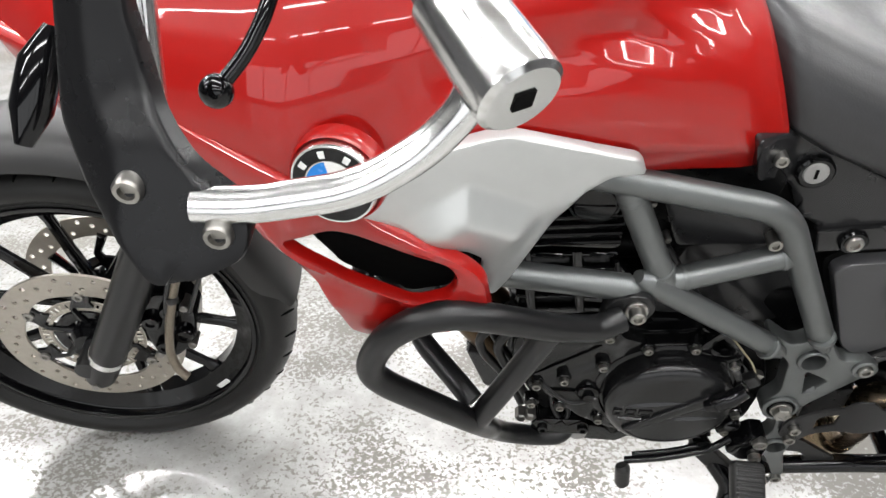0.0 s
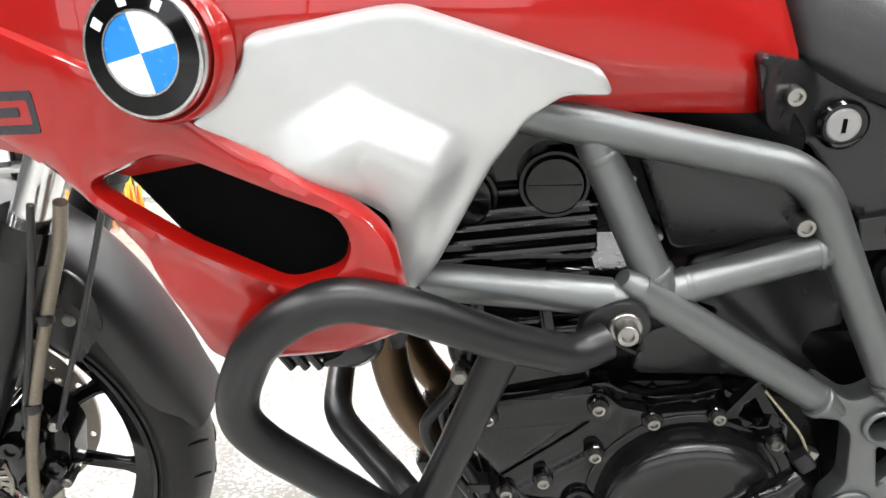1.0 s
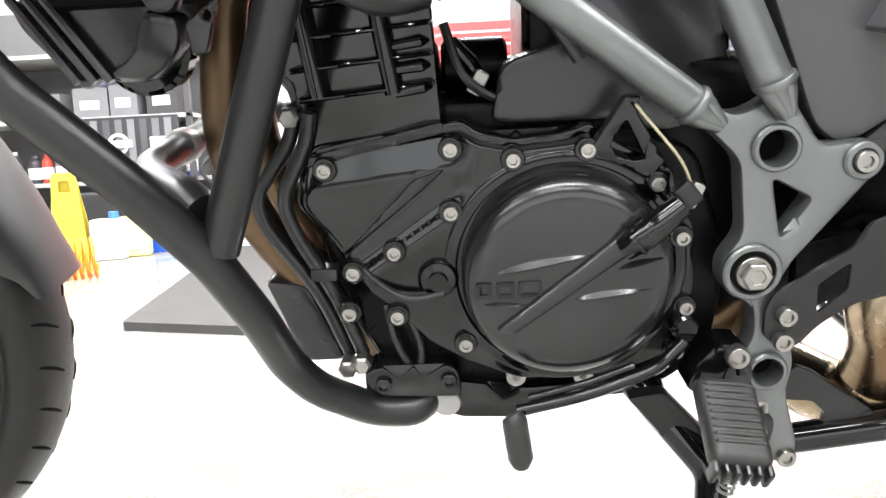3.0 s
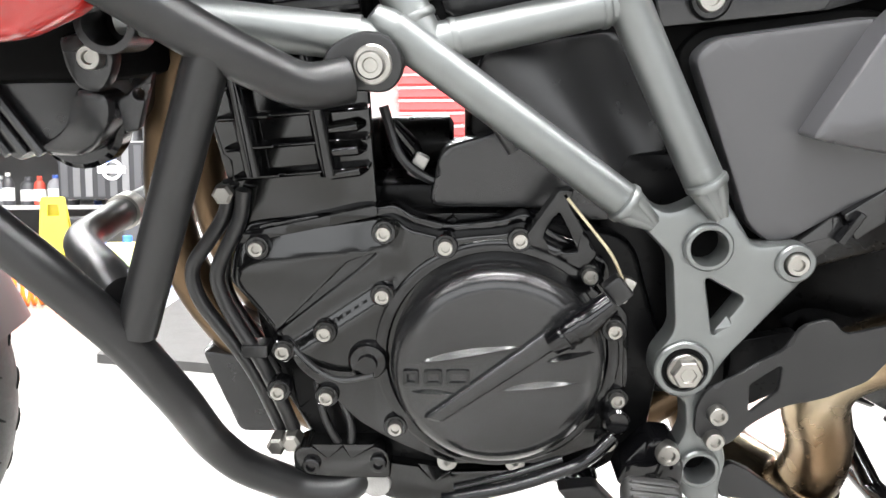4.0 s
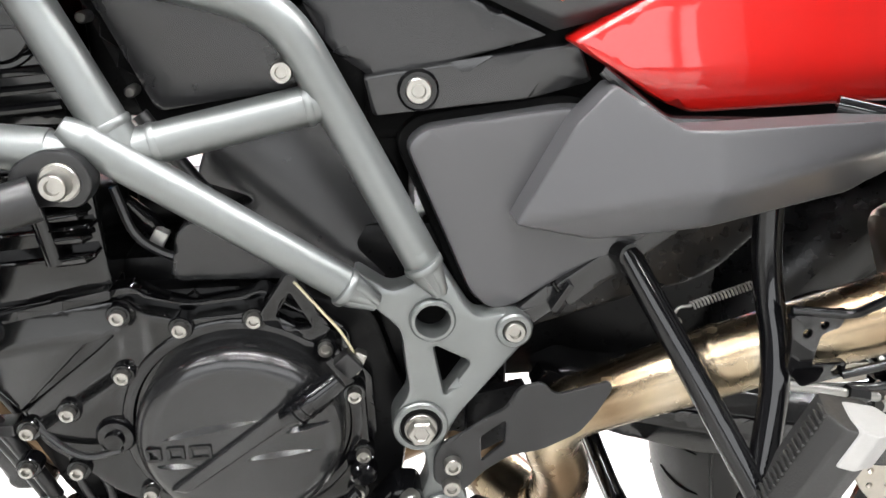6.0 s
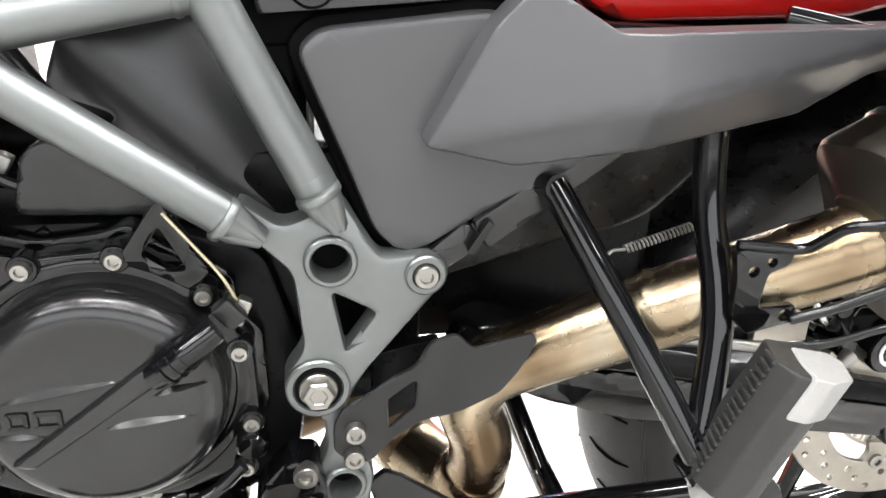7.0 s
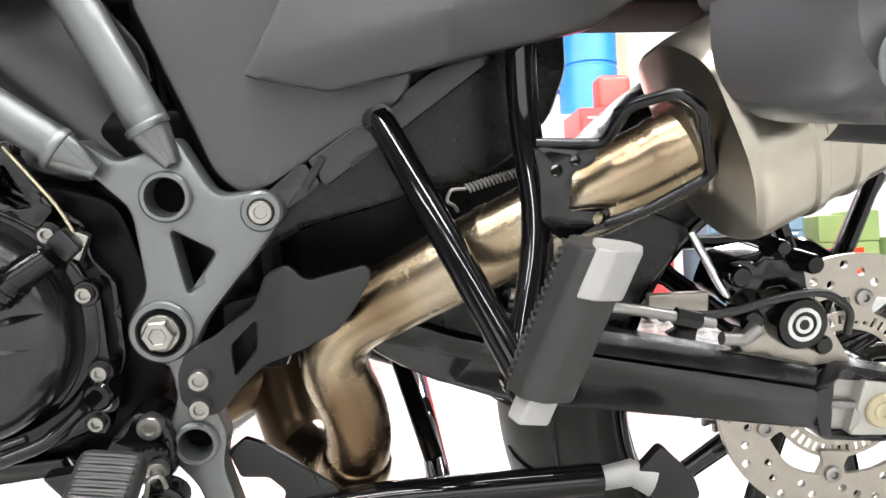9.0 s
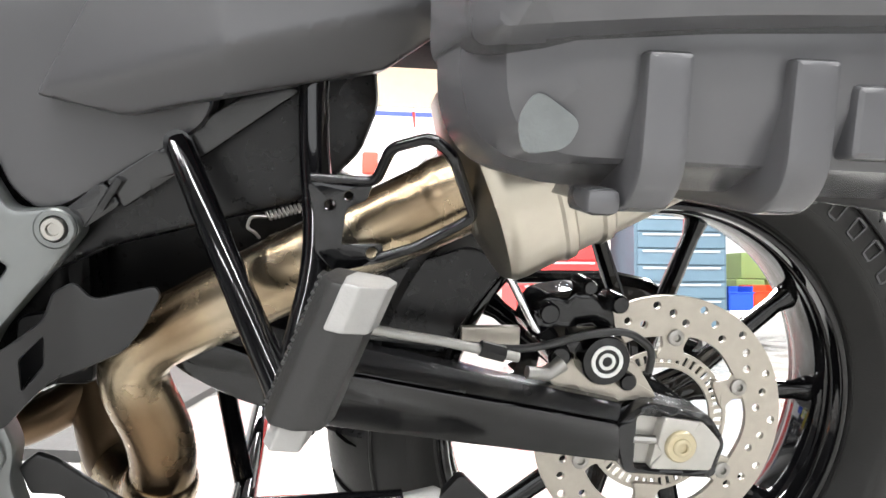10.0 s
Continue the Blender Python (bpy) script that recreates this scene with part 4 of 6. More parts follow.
part("radiator_bracket", sheet(round_poly([(-0.048, 0.712), (-0.029, 0.715), (-0.010, 0.700), (-0.015, 0.685), (-0.024, 0.674), (-0.038, 0.676), (-0.046, 0.691)], 0.006), flat(-0.200), 0.012, (), 0.02, 0.003), M_PLASTIC, rad)
bolt(rad, -0.025, -0.203, 0.698, 0.0085)
part("radiator_hose", lathe([(0.020, -0.02), (0.020, 0.02), (0.015, 0.02), (0.015, -0.02)], (-0.006, -0.200, 0.720), "y", 24, closed=True), M_PLASTIC, rad)
part("duct_cover", sheet(round_poly([(-0.046, 0.679), (-0.023, 0.673), (-0.023, 0.656), (-0.032, 0.640), (-0.050, 0.628), (-0.078, 0.629), (-0.079, 0.637), (-0.059, 0.648)], 0.008), lambda x, z: -0.190 + 0.3 * max(0.0, 0.65 - z), 0.03, (), 0.01, 0.005), M_PLASTIC, rad)
part("bracket_tab", sheet(round_poly([(-0.023, 0.667), (-0.003, 0.680), (0.006, 0.688), (-0.003, 0.663), (-0.009, 0.646), (-0.019, 0.644)], 0.003), flat(-0.180), 0.008, [circle(-0.006, 0.672, 0.004, 10)], 0.02, 0.002), M_PLASTIC, rad)
part("horn", lathe([(0.030, -0.012), (0.034, -0.008), (0.034, 0.008), (0.030, 0.012)], (-0.060, -0.155, 0.650), "y", 28), M_GLOSS, rad)


# ---- wheels
def wheel(name, R, half, rim_r, label, spokes, disc_r, disc_y, phase, seat=0.74, deep=0.034, vee=(0.19, 0.32)):
    """A cast wheel: tyre, rim, hub, spokes and a drilled brake disc."""
    hub = part(name, lathe([(0.024, -0.085), (0.034, -0.075), (0.034, 0.075), (0.024, 0.085)], (0, 0, 0), "y", 28), M_GLOSS, BIKE, label)
    prof = []
    for k in range(29):
        a = -math.pi * 0.62 + k / 28 * math.pi * 1.24
        h = (R - rim_r) * 0.56
        prof.append((R - h + h * math.cos(a) if abs(a) < math.pi / 2 else R - h + h * math.cos(a) * 0.8, half * math.sin(a)))
    prof = [(rim_r - 0.004, -half * (seat - 0.02)), (rim_r + 0.006, -half * seat - 0.001), (rim_r + 0.008, -half * seat - 0.004), (rim_r + 0.011, -half * seat - 0.003)] + prof + [(rim_r - 0.004, half * (seat - 0.02))]
    tyre = part("tyre", lathe(prof, (0, 0, 0), "y", 120, closed=True), M_TYRE, hub, "black road tyre with cut grooves")
    # slanting tread grooves as dark inlays, black in place of the shade in a cut
    h = (R - rim_r) * 0.56
    for k in range(36):
        for s in (-1, 1):
            a = 2 * math.pi * (k + (0.5 if s > 0 else 0)) / 36
            pts = []
            for j in range(5):
                b = s * (0.28 + 0.17 * j)
                r = R - h + h * math.cos(b) + 0.0004
                ang = a + 0.022 * j * (1 - 0.10 * j)
                pts.append((math.cos(ang) * r, half * math.sin(b), math.sin(ang) * r))
            part("groove", tube(pts, [0.0012, 0.0022, 0.0024, 0.0022, 0.0010], 5), M_HOLE, hub)
    w, inner = half * seat, rim_r - deep
    half_rim = [(rim_r + 0.003, 0.0), (rim_r + 0.0045, -0.002), (rim_r + 0.0035, -0.0045), (rim_r, -0.0055), (rim_r - 0.003, -0.0045), (rim_r - 0.0045, -0.001), (rim_r - 0.0055, 0.009), (rim_r - 0.009, 0.012)]
    near = [(r, y - w) for r, y in half_rim] + [(inner, -0.016)]
    outer = [(rim_r - 0.004, w - 0.012), (rim_r - 0.5 * deep, 0.018), (rim_r - 0.5 * deep, -0.018), (rim_r - 0.004, -w + 0.012)]
    part("rim", lathe(near + [(r, -y) for r, y in reversed(near)] + outer, (0, 0, 0), "y", 120, closed=True), M_GLOSS, hub, "gloss black cast rim")
    for k in range(spokes):
        a = 2 * math.pi * (k // 2) / (spokes / 2) + (vee[0] if k % 2 else -vee[0]) + phase
        b = 2 * math.pi * (k // 2) / (spokes / 2) + (vee[1] if k % 2 else -vee[1]) + phase
        u, v = Vector((math.cos(a), 0, math.sin(a))), Vector((math.cos(b), 0, math.sin(b)))
        part("spoke", tube([u * 0.026, u * 0.07, v * (inner - 0.018), v * (inner + 0.006)], [0.013, 0.0105, 0.0085, 0.0135], 10, flat=1.25), M_GLOSS, hub)
    holes = []
    n = 15
    for k in range(n):
        a = 2 * math.pi * k / n
        for rr, off in ((0.93, 0.0), (0.80, 0.13), (0.865, 0.27)):
            holes.append(circle(math.cos(a + off) * disc_r * rr, math.sin(a + off) * disc_r * rr, 0.0040, 10))
    wave = [(math.cos(t) * disc_r * (0.70 + 0.015 * math.cos(6 * t)), math.sin(t) * disc_r * (0.70 + 0.015 * math.cos(6 * t))) for t in [2 * math.pi * j / 72 for j in range(72)]]
    disc = part("brake_disc", sheet(circle(0, 0, disc_r, 110), flat(disc_y), 0.005, [wave] + holes, 0.03, 0.0006), M_DISC, hub, "drilled steel brake disc")
    for k in range(6):
        a = 2 * math.pi * k / 6 + 0.42
        c, s = math.cos(a), math.sin(a)
        arm = [(0.50, -0.13), (0.60, -0.08), (0.74, -0.13), (0.74, 0.13), (0.60, 0.08), (0.50, 0.13)]
        part("carrier", sheet(round_poly([(disc_r * (x * c - y * s), disc_r * (x * s + y * c)) for x, y in arm], 0.005), flat(disc_y + 0.0005), 0.006, (), 0.02, 0.001), M_DISC if name == "rear_wheel" else M_GLOSS, hub)
        part("rivet", lathe([(0.0085, 0.004), (0.0085, -0.003), (0.0065, -0.004), (0.004, -0.004), (0.0035, -0.001), (0.0005, -0.001)], (disc_r * 0.68 * c, disc_y, disc_r * 0.68 * s), "y", 16), M_STEEL, hub)
    teeth = []
    for k in range(48):
        a = 2 * math.pi * k / 48
        teeth.append([(math.cos(a + d) * disc_r * r, math.sin(a + d) * disc_r * r) for r, d in ((0.47, -0.036), (0.54, -0.032), (0.54, 0.032), (0.47, 0.036))])
    part("sensor_ring", sheet(circle(0, 0, disc_r * 0.57, 64), flat(disc_y + 0.005), 0.003, [circle(0, 0, disc_r * 0.43, 48)] + teeth, 0.05, 0.0005), M_DISC, hub)
    return hub


rear = wheel("rear_wheel", 0.334, 0.074, 0.220, "rear wheel with a drilled brake disc", 10, 0.1325, -0.064, 0.33, 0.60, 0.013, (0.14, 0.28))
rear.matrix_local = pose(1.006, 0, 0.336)
for k in range(7):
    a0 = radians(66 - k * 6.3)
    quad = []
    for r, d in ((0.266, -0.026), (0.266, 0.026), (0.288, 0.026), (0.288, -0.026)):
        quad.append((r * math.cos(a0 + d), r * math.sin(a0 + d)))
    part("lettering", sheet(round_poly(quad, 0.004), flat(-0.0752), 0.004, [[(0.75 * x + 0.25 * sum(p[0] for p in quad) / 4, 0.75 * z + 0.25 * sum(p[1] for p in quad) / 4) for x, z in quad]], 0.03, 0.0003), M_TAIL, rear, "grey sidewall lettering drawn as plain bars")
for r, y in ((0.2600, -0.0712), (0.2945, -0.0712)):
    part("sidewall_ring", lathe([(r - 0.0014, y + 0.004), (r - 0.0012, y - 0.0006), (r, y - 0.0014), (r + 0.0012, y - 0.0006), (r + 0.0014, y + 0.004)], (0, 0, 0), "y", 120, closed=True), M_TYRE, rear)
STEER = pose(-0.649, 0.075, 0.325, 0, 0, 5)
front = wheel("front_wheel", 0.329, 0.056, 0.260, "front wheel with a drilled brake disc", 10, 0.150, -0.070, 0.1)
front.matrix_local = STEER
# second disc on the far side, its black spider and a white balance sticker on the rim
part("brake_disc", sheet(circle(0, 0, 0.150, 96), flat(0.066), 0.005, [circle(0, 0, 0.108, 64)] + [circle(math.cos(a) * r, math.sin(a) * r, 0.0045, 10) for a, r in [(2 * math.pi * k / 40, (0.120, 0.130, 0.140)[k % 3]) for k in range(40)]], 0.03, 0.0006), M_DISC, front, "drilled steel brake disc")
for y in (-0.062, 0.066):
    for k in range(6):
        a = 2 * math.pi * k / 6 + 0.42
        part("spider_arm", tube([(math.cos(a) * 0.03, y, math.sin(a) * 0.03), (math.cos(a + 0.25) * 0.07, y, math.sin(a + 0.25) * 0.07), (math.cos(a) * 0.112, y, math.sin(a) * 0.112)], [0.009, 0.007, 0.009], 8), M_GLOSS, front)
    part("spider_ring", lathe([(0.060, y - 0.003), (0.060, y + 0.003), (0.042, y + 0.003), (0.042, y - 0.003)], (0, 0, 0), "y", 40, closed=True), M_GLOSS, front)
part("balance_sticker", box(-0.014, 0.014, -0.0015, 0.0015, -0.005, 0.005, 0.001), M_WHITE, front, "small white balance sticker").matrix_local = pose(0.178, -0.044, -0.166, 0, -42, 0)

# ---- rear end
def arm_y(x, z):
    # the core lies behind the folded facets
    return -0.100 - 0.016 * (1 - soft(x, 0.56, 0.62)) + 0.3 * max(0.0, z - 0.46)


arm = part("swingarm", sheet(round_poly([(0.505, 0.458), (0.520, 0.440), (0.551, 0.412), (0.603, 0.379), (0.661, 0.357), (0.759, 0.341), (0.944, 0.312), (0.965, 0.345), (0.962, 0.374), (0.935, 0.362), (0.719, 0.424), (0.60, 0.452), (0.535, 0.470)], 0.008), arm_y, 0.045, (), 0.014, 0.004), M_SATIN, BIKE, "black swingarm with a folded flank")
# The upper facet takes a lighter black, to look lit from above.
part("arm_facet", sheet(round_poly([(0.560, 0.448), (0.640, 0.424), (0.936, 0.363), (0.944, 0.376), (0.709, 0.429), (0.575, 0.462)], 0.003), lambda x, z: -0.1245 + 0.9 * max(0.0, z - (0.4125 - 0.21 * (x - 0.70))), 0.02, (), 0.012, 0.0015), M_PLASTIC, arm)
part("arm_facet", sheet(round_poly([(0.640, 0.4215), (0.936, 0.3605), (0.944, 0.318), (0.759, 0.346), (0.676, 0.358), (0.615, 0.382)], 0.004), lambda x, z: -0.1245 + 0.45 * max(0.0, (0.388 - 0.205 * (x - 0.73)) - z), 0.02, (), 0.012, 0.0015), M_SATIN, arm)
part("chain_guide", sheet(round_poly([(0.50, 0.455), (0.56, 0.422), (0.72, 0.380), (0.72, 0.392), (0.58, 0.440), (0.51, 0.475)], 0.005), flat(-0.124), 0.02, (), 0.02, 0.003), M_GLOSS, arm)
part("arm_end", sheet(round_poly([(0.935, 0.352), (0.966, 0.378), (1.032, 0.363), (1.050, 0.336), (1.041, 0.299), (0.948, 0.308)], 0.008), flat(-0.1175), 0.045, [round_poly([(0.958, 0.365), (1.024, 0.357), (1.043, 0.337), (1.034, 0.309), (0.958, 0.314)], 0.005)], 0.02, 0.004), M_PLASTIC, arm, "black swingarm end")
part("axle_block", sheet(round_poly([(0.982, 0.364), (1.024, 0.357), (1.043, 0.337), (1.034, 0.309), (0.972, 0.313)], 0.004), flat(-0.121), 0.03, (), 0.02, 0.003), M_BLOCK, arm, "pale alloy axle block")
part("adjuster_pocket", sheet(round_poly([(0.957, 0.364), (0.984, 0.362), (0.974, 0.313), (0.957, 0.315)], 0.003), flat(-0.108), 0.02, (), 0.02, 0.002), M_BLOCK, arm)
part("adjuster_bolt", tube([(0.955, -0.114, 0.342), (0.978, -0.114, 0.340)], 0.0045, 8), M_STEEL, arm)
part("axle_washer", lathe([(0.0155, 0.01), (0.0155, -0.003), (0.0140, -0.0045), (0.009, -0.0045)], (1.000, -0.121, 0.336), "y", 32), M_TAN, arm, "yellowish axle washer")
part("axle", lathe([(0.0088, 0.01), (0.0088, -0.0055), (0.0075, -0.0065), (0.0048, -0.0065), (0.0042, 0.004), (0.0005, 0.004)], (1.000, -0.121, 0.336), "y", 24), M_TAN, arm)

cal = part("brake_caliper", sheet(round_poly([(0.850, 0.440), (0.862, 0.475), (0.905, 0.482), (0.936, 0.465), (0.940, 0.440), (0.952, 0.425), (0.945, 0.400), (0.915, 0.398), (0.890, 0.425)], 0.010), lambda x, z: -0.098 - 0.010 * soft(z, 0.445, 0.44), 0.05, (), 0.012, 0.006), M_GLOSS, BIKE, "black brake caliper")
part("caliper_cap", lathe([(0.024, 0.03), (0.024, -0.006), (0.022, -0.010), (0.0005, -0.011)], (0.921, -0.112, 0.420), "y", 36), M_GLOSS, cal)
part("caliper_mark", lathe([(0.0150, 0.0), (0.0150, -0.0118), (0.0115, -0.0118), (0.0115, 0.0)], (0.921, -0.112, 0.420), "y", 32, closed=True), M_WHITE, cal, "white ring mark")
part("caliper_mark", lathe([(0.0078, 0.0), (0.0078, -0.0118), (0.0048, -0.0118), (0.0048, 0.0)], (0.921, -0.112, 0.420), "y", 24, closed=True), M_WHITE, cal, "white ring mark")
part("caliper_bracket", sheet(round_poly([(0.868, 0.404), (0.890, 0.416), (0.960, 0.412), (0.985, 0.375), (0.940, 0.372), (0.880, 0.388)], 0.006), flat(-0.098), 0.010, (), 0.02, 0.002), M_DISC, cal, "grey alloy caliper bracket")
for px, pz, r in ((0.880, 0.421, 0.011), (0.868, 0.462, 0.010), (0.935, 0.470, 0.009), (0.948, 0.396, 0.009), (0.905, 0.486, 0.007)):
    part("caliper_boss", lathe([(r, 0.02), (r, -0.012), (r * 0.8, -0.015), (0.0005, -0.015)], (px, -0.098, pz), "y", 16), M_GLOSS, cal)
part("bleed_screw", tube([(0.880, -0.118, 0.418), (0.866, -0.122, 0.409), (0.846, -0.124, 0.412)], [0.008, 0.006, 0.006], 12), M_ALU, cal, "metal brake union")
part("brake_hose", tube(bend([(0.964, -0.118, 0.408), (0.966, -0.120, 0.430), (0.940, -0.122, 0.449), (0.902, -0.122, 0.446), (0.845, -0.122, 0.431), (0.778, -0.122, 0.438), (0.66, -0.125, 0.452)], 0.025), 0.0038, 10), M_CABLE, BIKE)
part("brake_pipe", tube([(0.66, -0.135, 0.463), (0.772, -0.135, 0.443), (0.835, -0.132, 0.428)], 0.0046, 12), M_ALU, BIKE, "pale steel brake pipe")
part("pipe_nut", tube([(0.800, -0.134, 0.4375), (0.822, -0.133, 0.4315)], 0.0075, 6), M_CABLE, BIKE)
part("chain_plate", box(0.790, 0.845, -0.10, -0.09, 0.425, 0.447, 0.002), M_DISC, BIKE, "bare metal plate above the chain")
part("stay_rod", tube([(0.830, -0.09, 0.500), (0.862, -0.10, 0.440)], 0.004, 10), M_CHROME, BIKE)
# sprocket and chain on the far side of the wheel
sprocket = bmesh.new()
teeth = []
for k in range(94):
    a = 2 * math.pi * k / 94
    r = 0.124 if k % 2 else 0.114
    teeth.append((1.006 + math.cos(a) * r, 0.336 + math.sin(a) * r))
sheet(teeth, flat(0.085), 0.008, [circle(1.006, 0.336, 0.088, 40)], 0.03, 0.001, sprocket)
part("sprocket", sprocket, M_ENGINE, BIKE)
part("chain", tube([(0.45, 0.089, 0.44), (0.72, 0.089, 0.457), (1.006, 0.089, 0.457), (1.050, 0.089, 0.448), (1.090, 0.089, 0.422)], 0.008, 8), M_ENGINE, BIKE)


def hugger():
    bm = bmesh.new()
    rings = []
    for k in range(15):
        a = radians(96 + k * 6)
        ring = []
        for j in range(-8, 9):
            b = j / 8 * 1.25
            r = 0.352 - 0.075 * (1 - math.cos(b))
            ring.append(bm.verts.new((1.006 + math.cos(a) * r, 0.086 * math.sin(b), 0.336 + math.sin(a) * r)))
        rings.append(ring)
    for a, b in zip(rings, rings[1:]):
        for i in range(len(a) - 1):
            bm.faces.new((a[i], a[i + 1], b[i + 1], b[i]))
    bmesh.ops.solidify(bm, geom=bm.faces[:], thickness=0.003)
    return bm


part("hugger", hugger(), M_GUARD, BIKE, "black rear wheel hugger")
part("hugger_arm", sheet(round_poly([(0.66, 0.45), (0.724, 0.494), (0.80, 0.518), (0.838, 0.500), (0.795, 0.445), (0.780, 0.415), (0.70, 0.425)], 0.01), flat(-0.078), 0.006, (), 0.02, 0.003), M_GUARD, BIKE)

EX = bend([(0.470, -0.020, 0.302), (0.526, -0.100, 0.290), (0.537, -0.120, 0.352), (0.506, -0.142, 0.438), (0.640, -0.190, 0.515), (0.785, -0.249, 0.595)], 0.075, 10)
exh = part("exhaust_pipe", tube(EX, [0.0292 - 0.0018 * (1 - soft(p.x, 0.55, 0.62)) for p in EX], 32), M_EXHAUST, BIKE, "steel exhaust pipe tinted gold by heat")
part("collector", tube(bend([(0.455, 0.030, 0.420), (0.458, 0.000, 0.345), (0.480, -0.035, 0.297), (0.514, -0.076, 0.291)], 0.04, 8), 0.0325, 28), M_HEADER, exh, "brown heat-stained collector, darkened as if in shade")
for c, d in (((0.640, -0.190, 0.515), (0.855, -0.33, 0.47)), ((0.748, -0.234, 0.575), (0.855, -0.35, 0.47))):
    c, d = Vector(c), Vector(d).normalized()
    part("clamp_seam", tube([c - d * 0.006, c - d * 0.002, c + d * 0.002, c + d * 0.006], [0.0292, 0.0297, 0.0297, 0.0292], 32), M_EXHAUST, exh)
BEND = [p for p in EX if p.x < 0.56 and p.z < 0.328]
part("lower_bend", tube(BEND, [0.0318] * (len(BEND) - 3) + [0.0314, 0.0302, 0.0282], 32), M_EXHAUST, exh, "browned lower bend of the exhaust")


def muffler():
    """A tapering can with rounded corners, set along the pipe."""
    bm = bmesh.new()
    a, v, o = Vector((0.894, 0, 0.447)), Vector((-0.38, 0, 0.925)), Vector((0.752, -0.246, 0.584))
    base = round_poly([(-0.068, -0.045), (-0.078, 0.010), (-0.060, 0.060), (0.056, 0.062), (0.068, -0.010), (0.050, -0.062), (-0.020, -0.070)], 0.02, 5)
    rings = []
    for s, k, lift in ((0.0, 0.46, 0), (0.002, 0.50, 0), (0.010, 0.95, 0), (0.014, 0.99, 0), (0.020, 1.0, 0), (0.048, 1.0, 0), (0.050, 1.03, 0), (0.056, 1.03, 0), (0.058, 1.0, 0), (0.075, 1.0, 0), (0.077, 1.03, 0), (0.083, 1.03, 0), (0.085, 1.0, 0), (0.42, 1.0, 0), (0.44, 0.94, 0)):
        rings.append([bm.verts.new(o + a * s + v * p[0] * k + Vector((0, 1, 0)) * p[1] * k) for p in base])
    n = len(base)
    for r0, r1 in zip(rings, rings[1:]):
        for i in range(n):
            bm.faces.new((r0[i], r0[(i + 1) % n], r1[(i + 1) % n], r1[i]))
    bm.faces.new(rings[0])
    bm.faces.new(rings[-1])
    return bm


part("muffler", muffler(), M_MUFFLER, BIKE, "brushed steel muffler", 30)
shield = part("heat_shield", sheet(round_poly([(0.550, 0.497), (0.546, 0.504), (0.503, 0.494), (0.491, 0.507), (0.474, 0.498), (0.464, 0.475), (0.434, 0.452), (0.412, 0.440), (0.405, 0.425), (0.405, 0.402), (0.420, 0.390), (0.433, 0.391), (0.449, 0.410), (0.470, 0.431), (0.524, 0.456), (0.538, 0.474)], 0.006), lambda x, z: -0.176 - 0.020 * soft(x, 0.44, 0.50), 0.003, [round_poly([(0.465, 0.464), (0.464, 0.442), (0.446, 0.420), (0.445, 0.444)], 0.003)], 0.010, 0.0015), M_BAR, BIKE, "matt black heat shield")
for bx, bz in ((0.421, 0.420), (0.420, 0.398)):
    bolt(shield, bx, -0.178, bz, 0.0080)
# Plain dark box filling the shaded space round the shock absorber.
part("shock_fill", box(0.46, 0.70, -0.06, 0.06, 0.425, 0.58, 0.02), M_DEEP, BIKE)
part("inner_mudguard", sheet(round_poly([(0.455, 0.50), (0.502, 0.522), (0.557, 0.536), (0.601, 0.548), (0.632, 0.554), (0.659, 0.566), (0.695, 0.602), (0.709, 0.640), (0.705, 0.68), (0.50, 0.68), (0.45, 0.58)], 0.01), flat(-0.128), 0.22, (), 0.03, 0.006), M_GUARD, BIKE, "matt black inner mudguard")
strap = part("subframe_strap", sheet(round_poly([(0.506, 0.5765), (0.595, 0.637), (0.622, 0.652), (0.648, 0.648), (0.576, 0.5965), (0.518, 0.556)], 0.003), flat(-0.163), 0.010, (), 0.02, 0.0022), M_SATIN, BIKE, "black subframe strap")
part("strap_end", sheet(round_poly([(0.470, 0.549), (0.503, 0.5760), (0.516, 0.5590), (0.486, 0.5385)], 0.004), flat(-0.1605), 0.010, (), 0.02, 0.002), M_SATIN, strap)
part("strap_clip", box(-0.003, 0.003, -0.005, 0.004, -0.0135, 0.0135, 0.0014), M_GLOSS, strap).matrix_local = pose(0.5105, -0.166, 0.5675, 0, 32, 0)

# passenger footrest hanger, its folded peg and the guard wire
part("peg_hanger_tube", tube(bend([(0.559, -0.172, 0.606), (0.598, -0.225, 0.530), (0.640, -0.277, 0.446)], 0.05), 0.0105, 16), M_GLOSS, BIKE)
part("hanger_end", tube([(0.556, -0.160, 0.604), (0.560, -0.180, 0.606)], 0.0098, 16), M_GLOSS, BIKE)
part("peg_hanger_tube", tube(bend([(0.656, -0.190, 0.70), (0.657, -0.205, 0.60), (0.663, -0.235, 0.535), (0.641, -0.272, 0.446)], 0.05, 8), 0.0110, 16), M_GLOSS, BIKE)
part("hanger_foot", sheet(round_poly([(0.626, 0.440), (0.640, 0.458), (0.664, 0.446), (0.660, 0.424), (0.640, 0.420)], 0.005), flat(-0.286), 0.02, (), 0.01, 0.003), M_GLOSS, BIKE)
bolt(BIKE, 0.652, -0.287, 0.441, 0.0065)
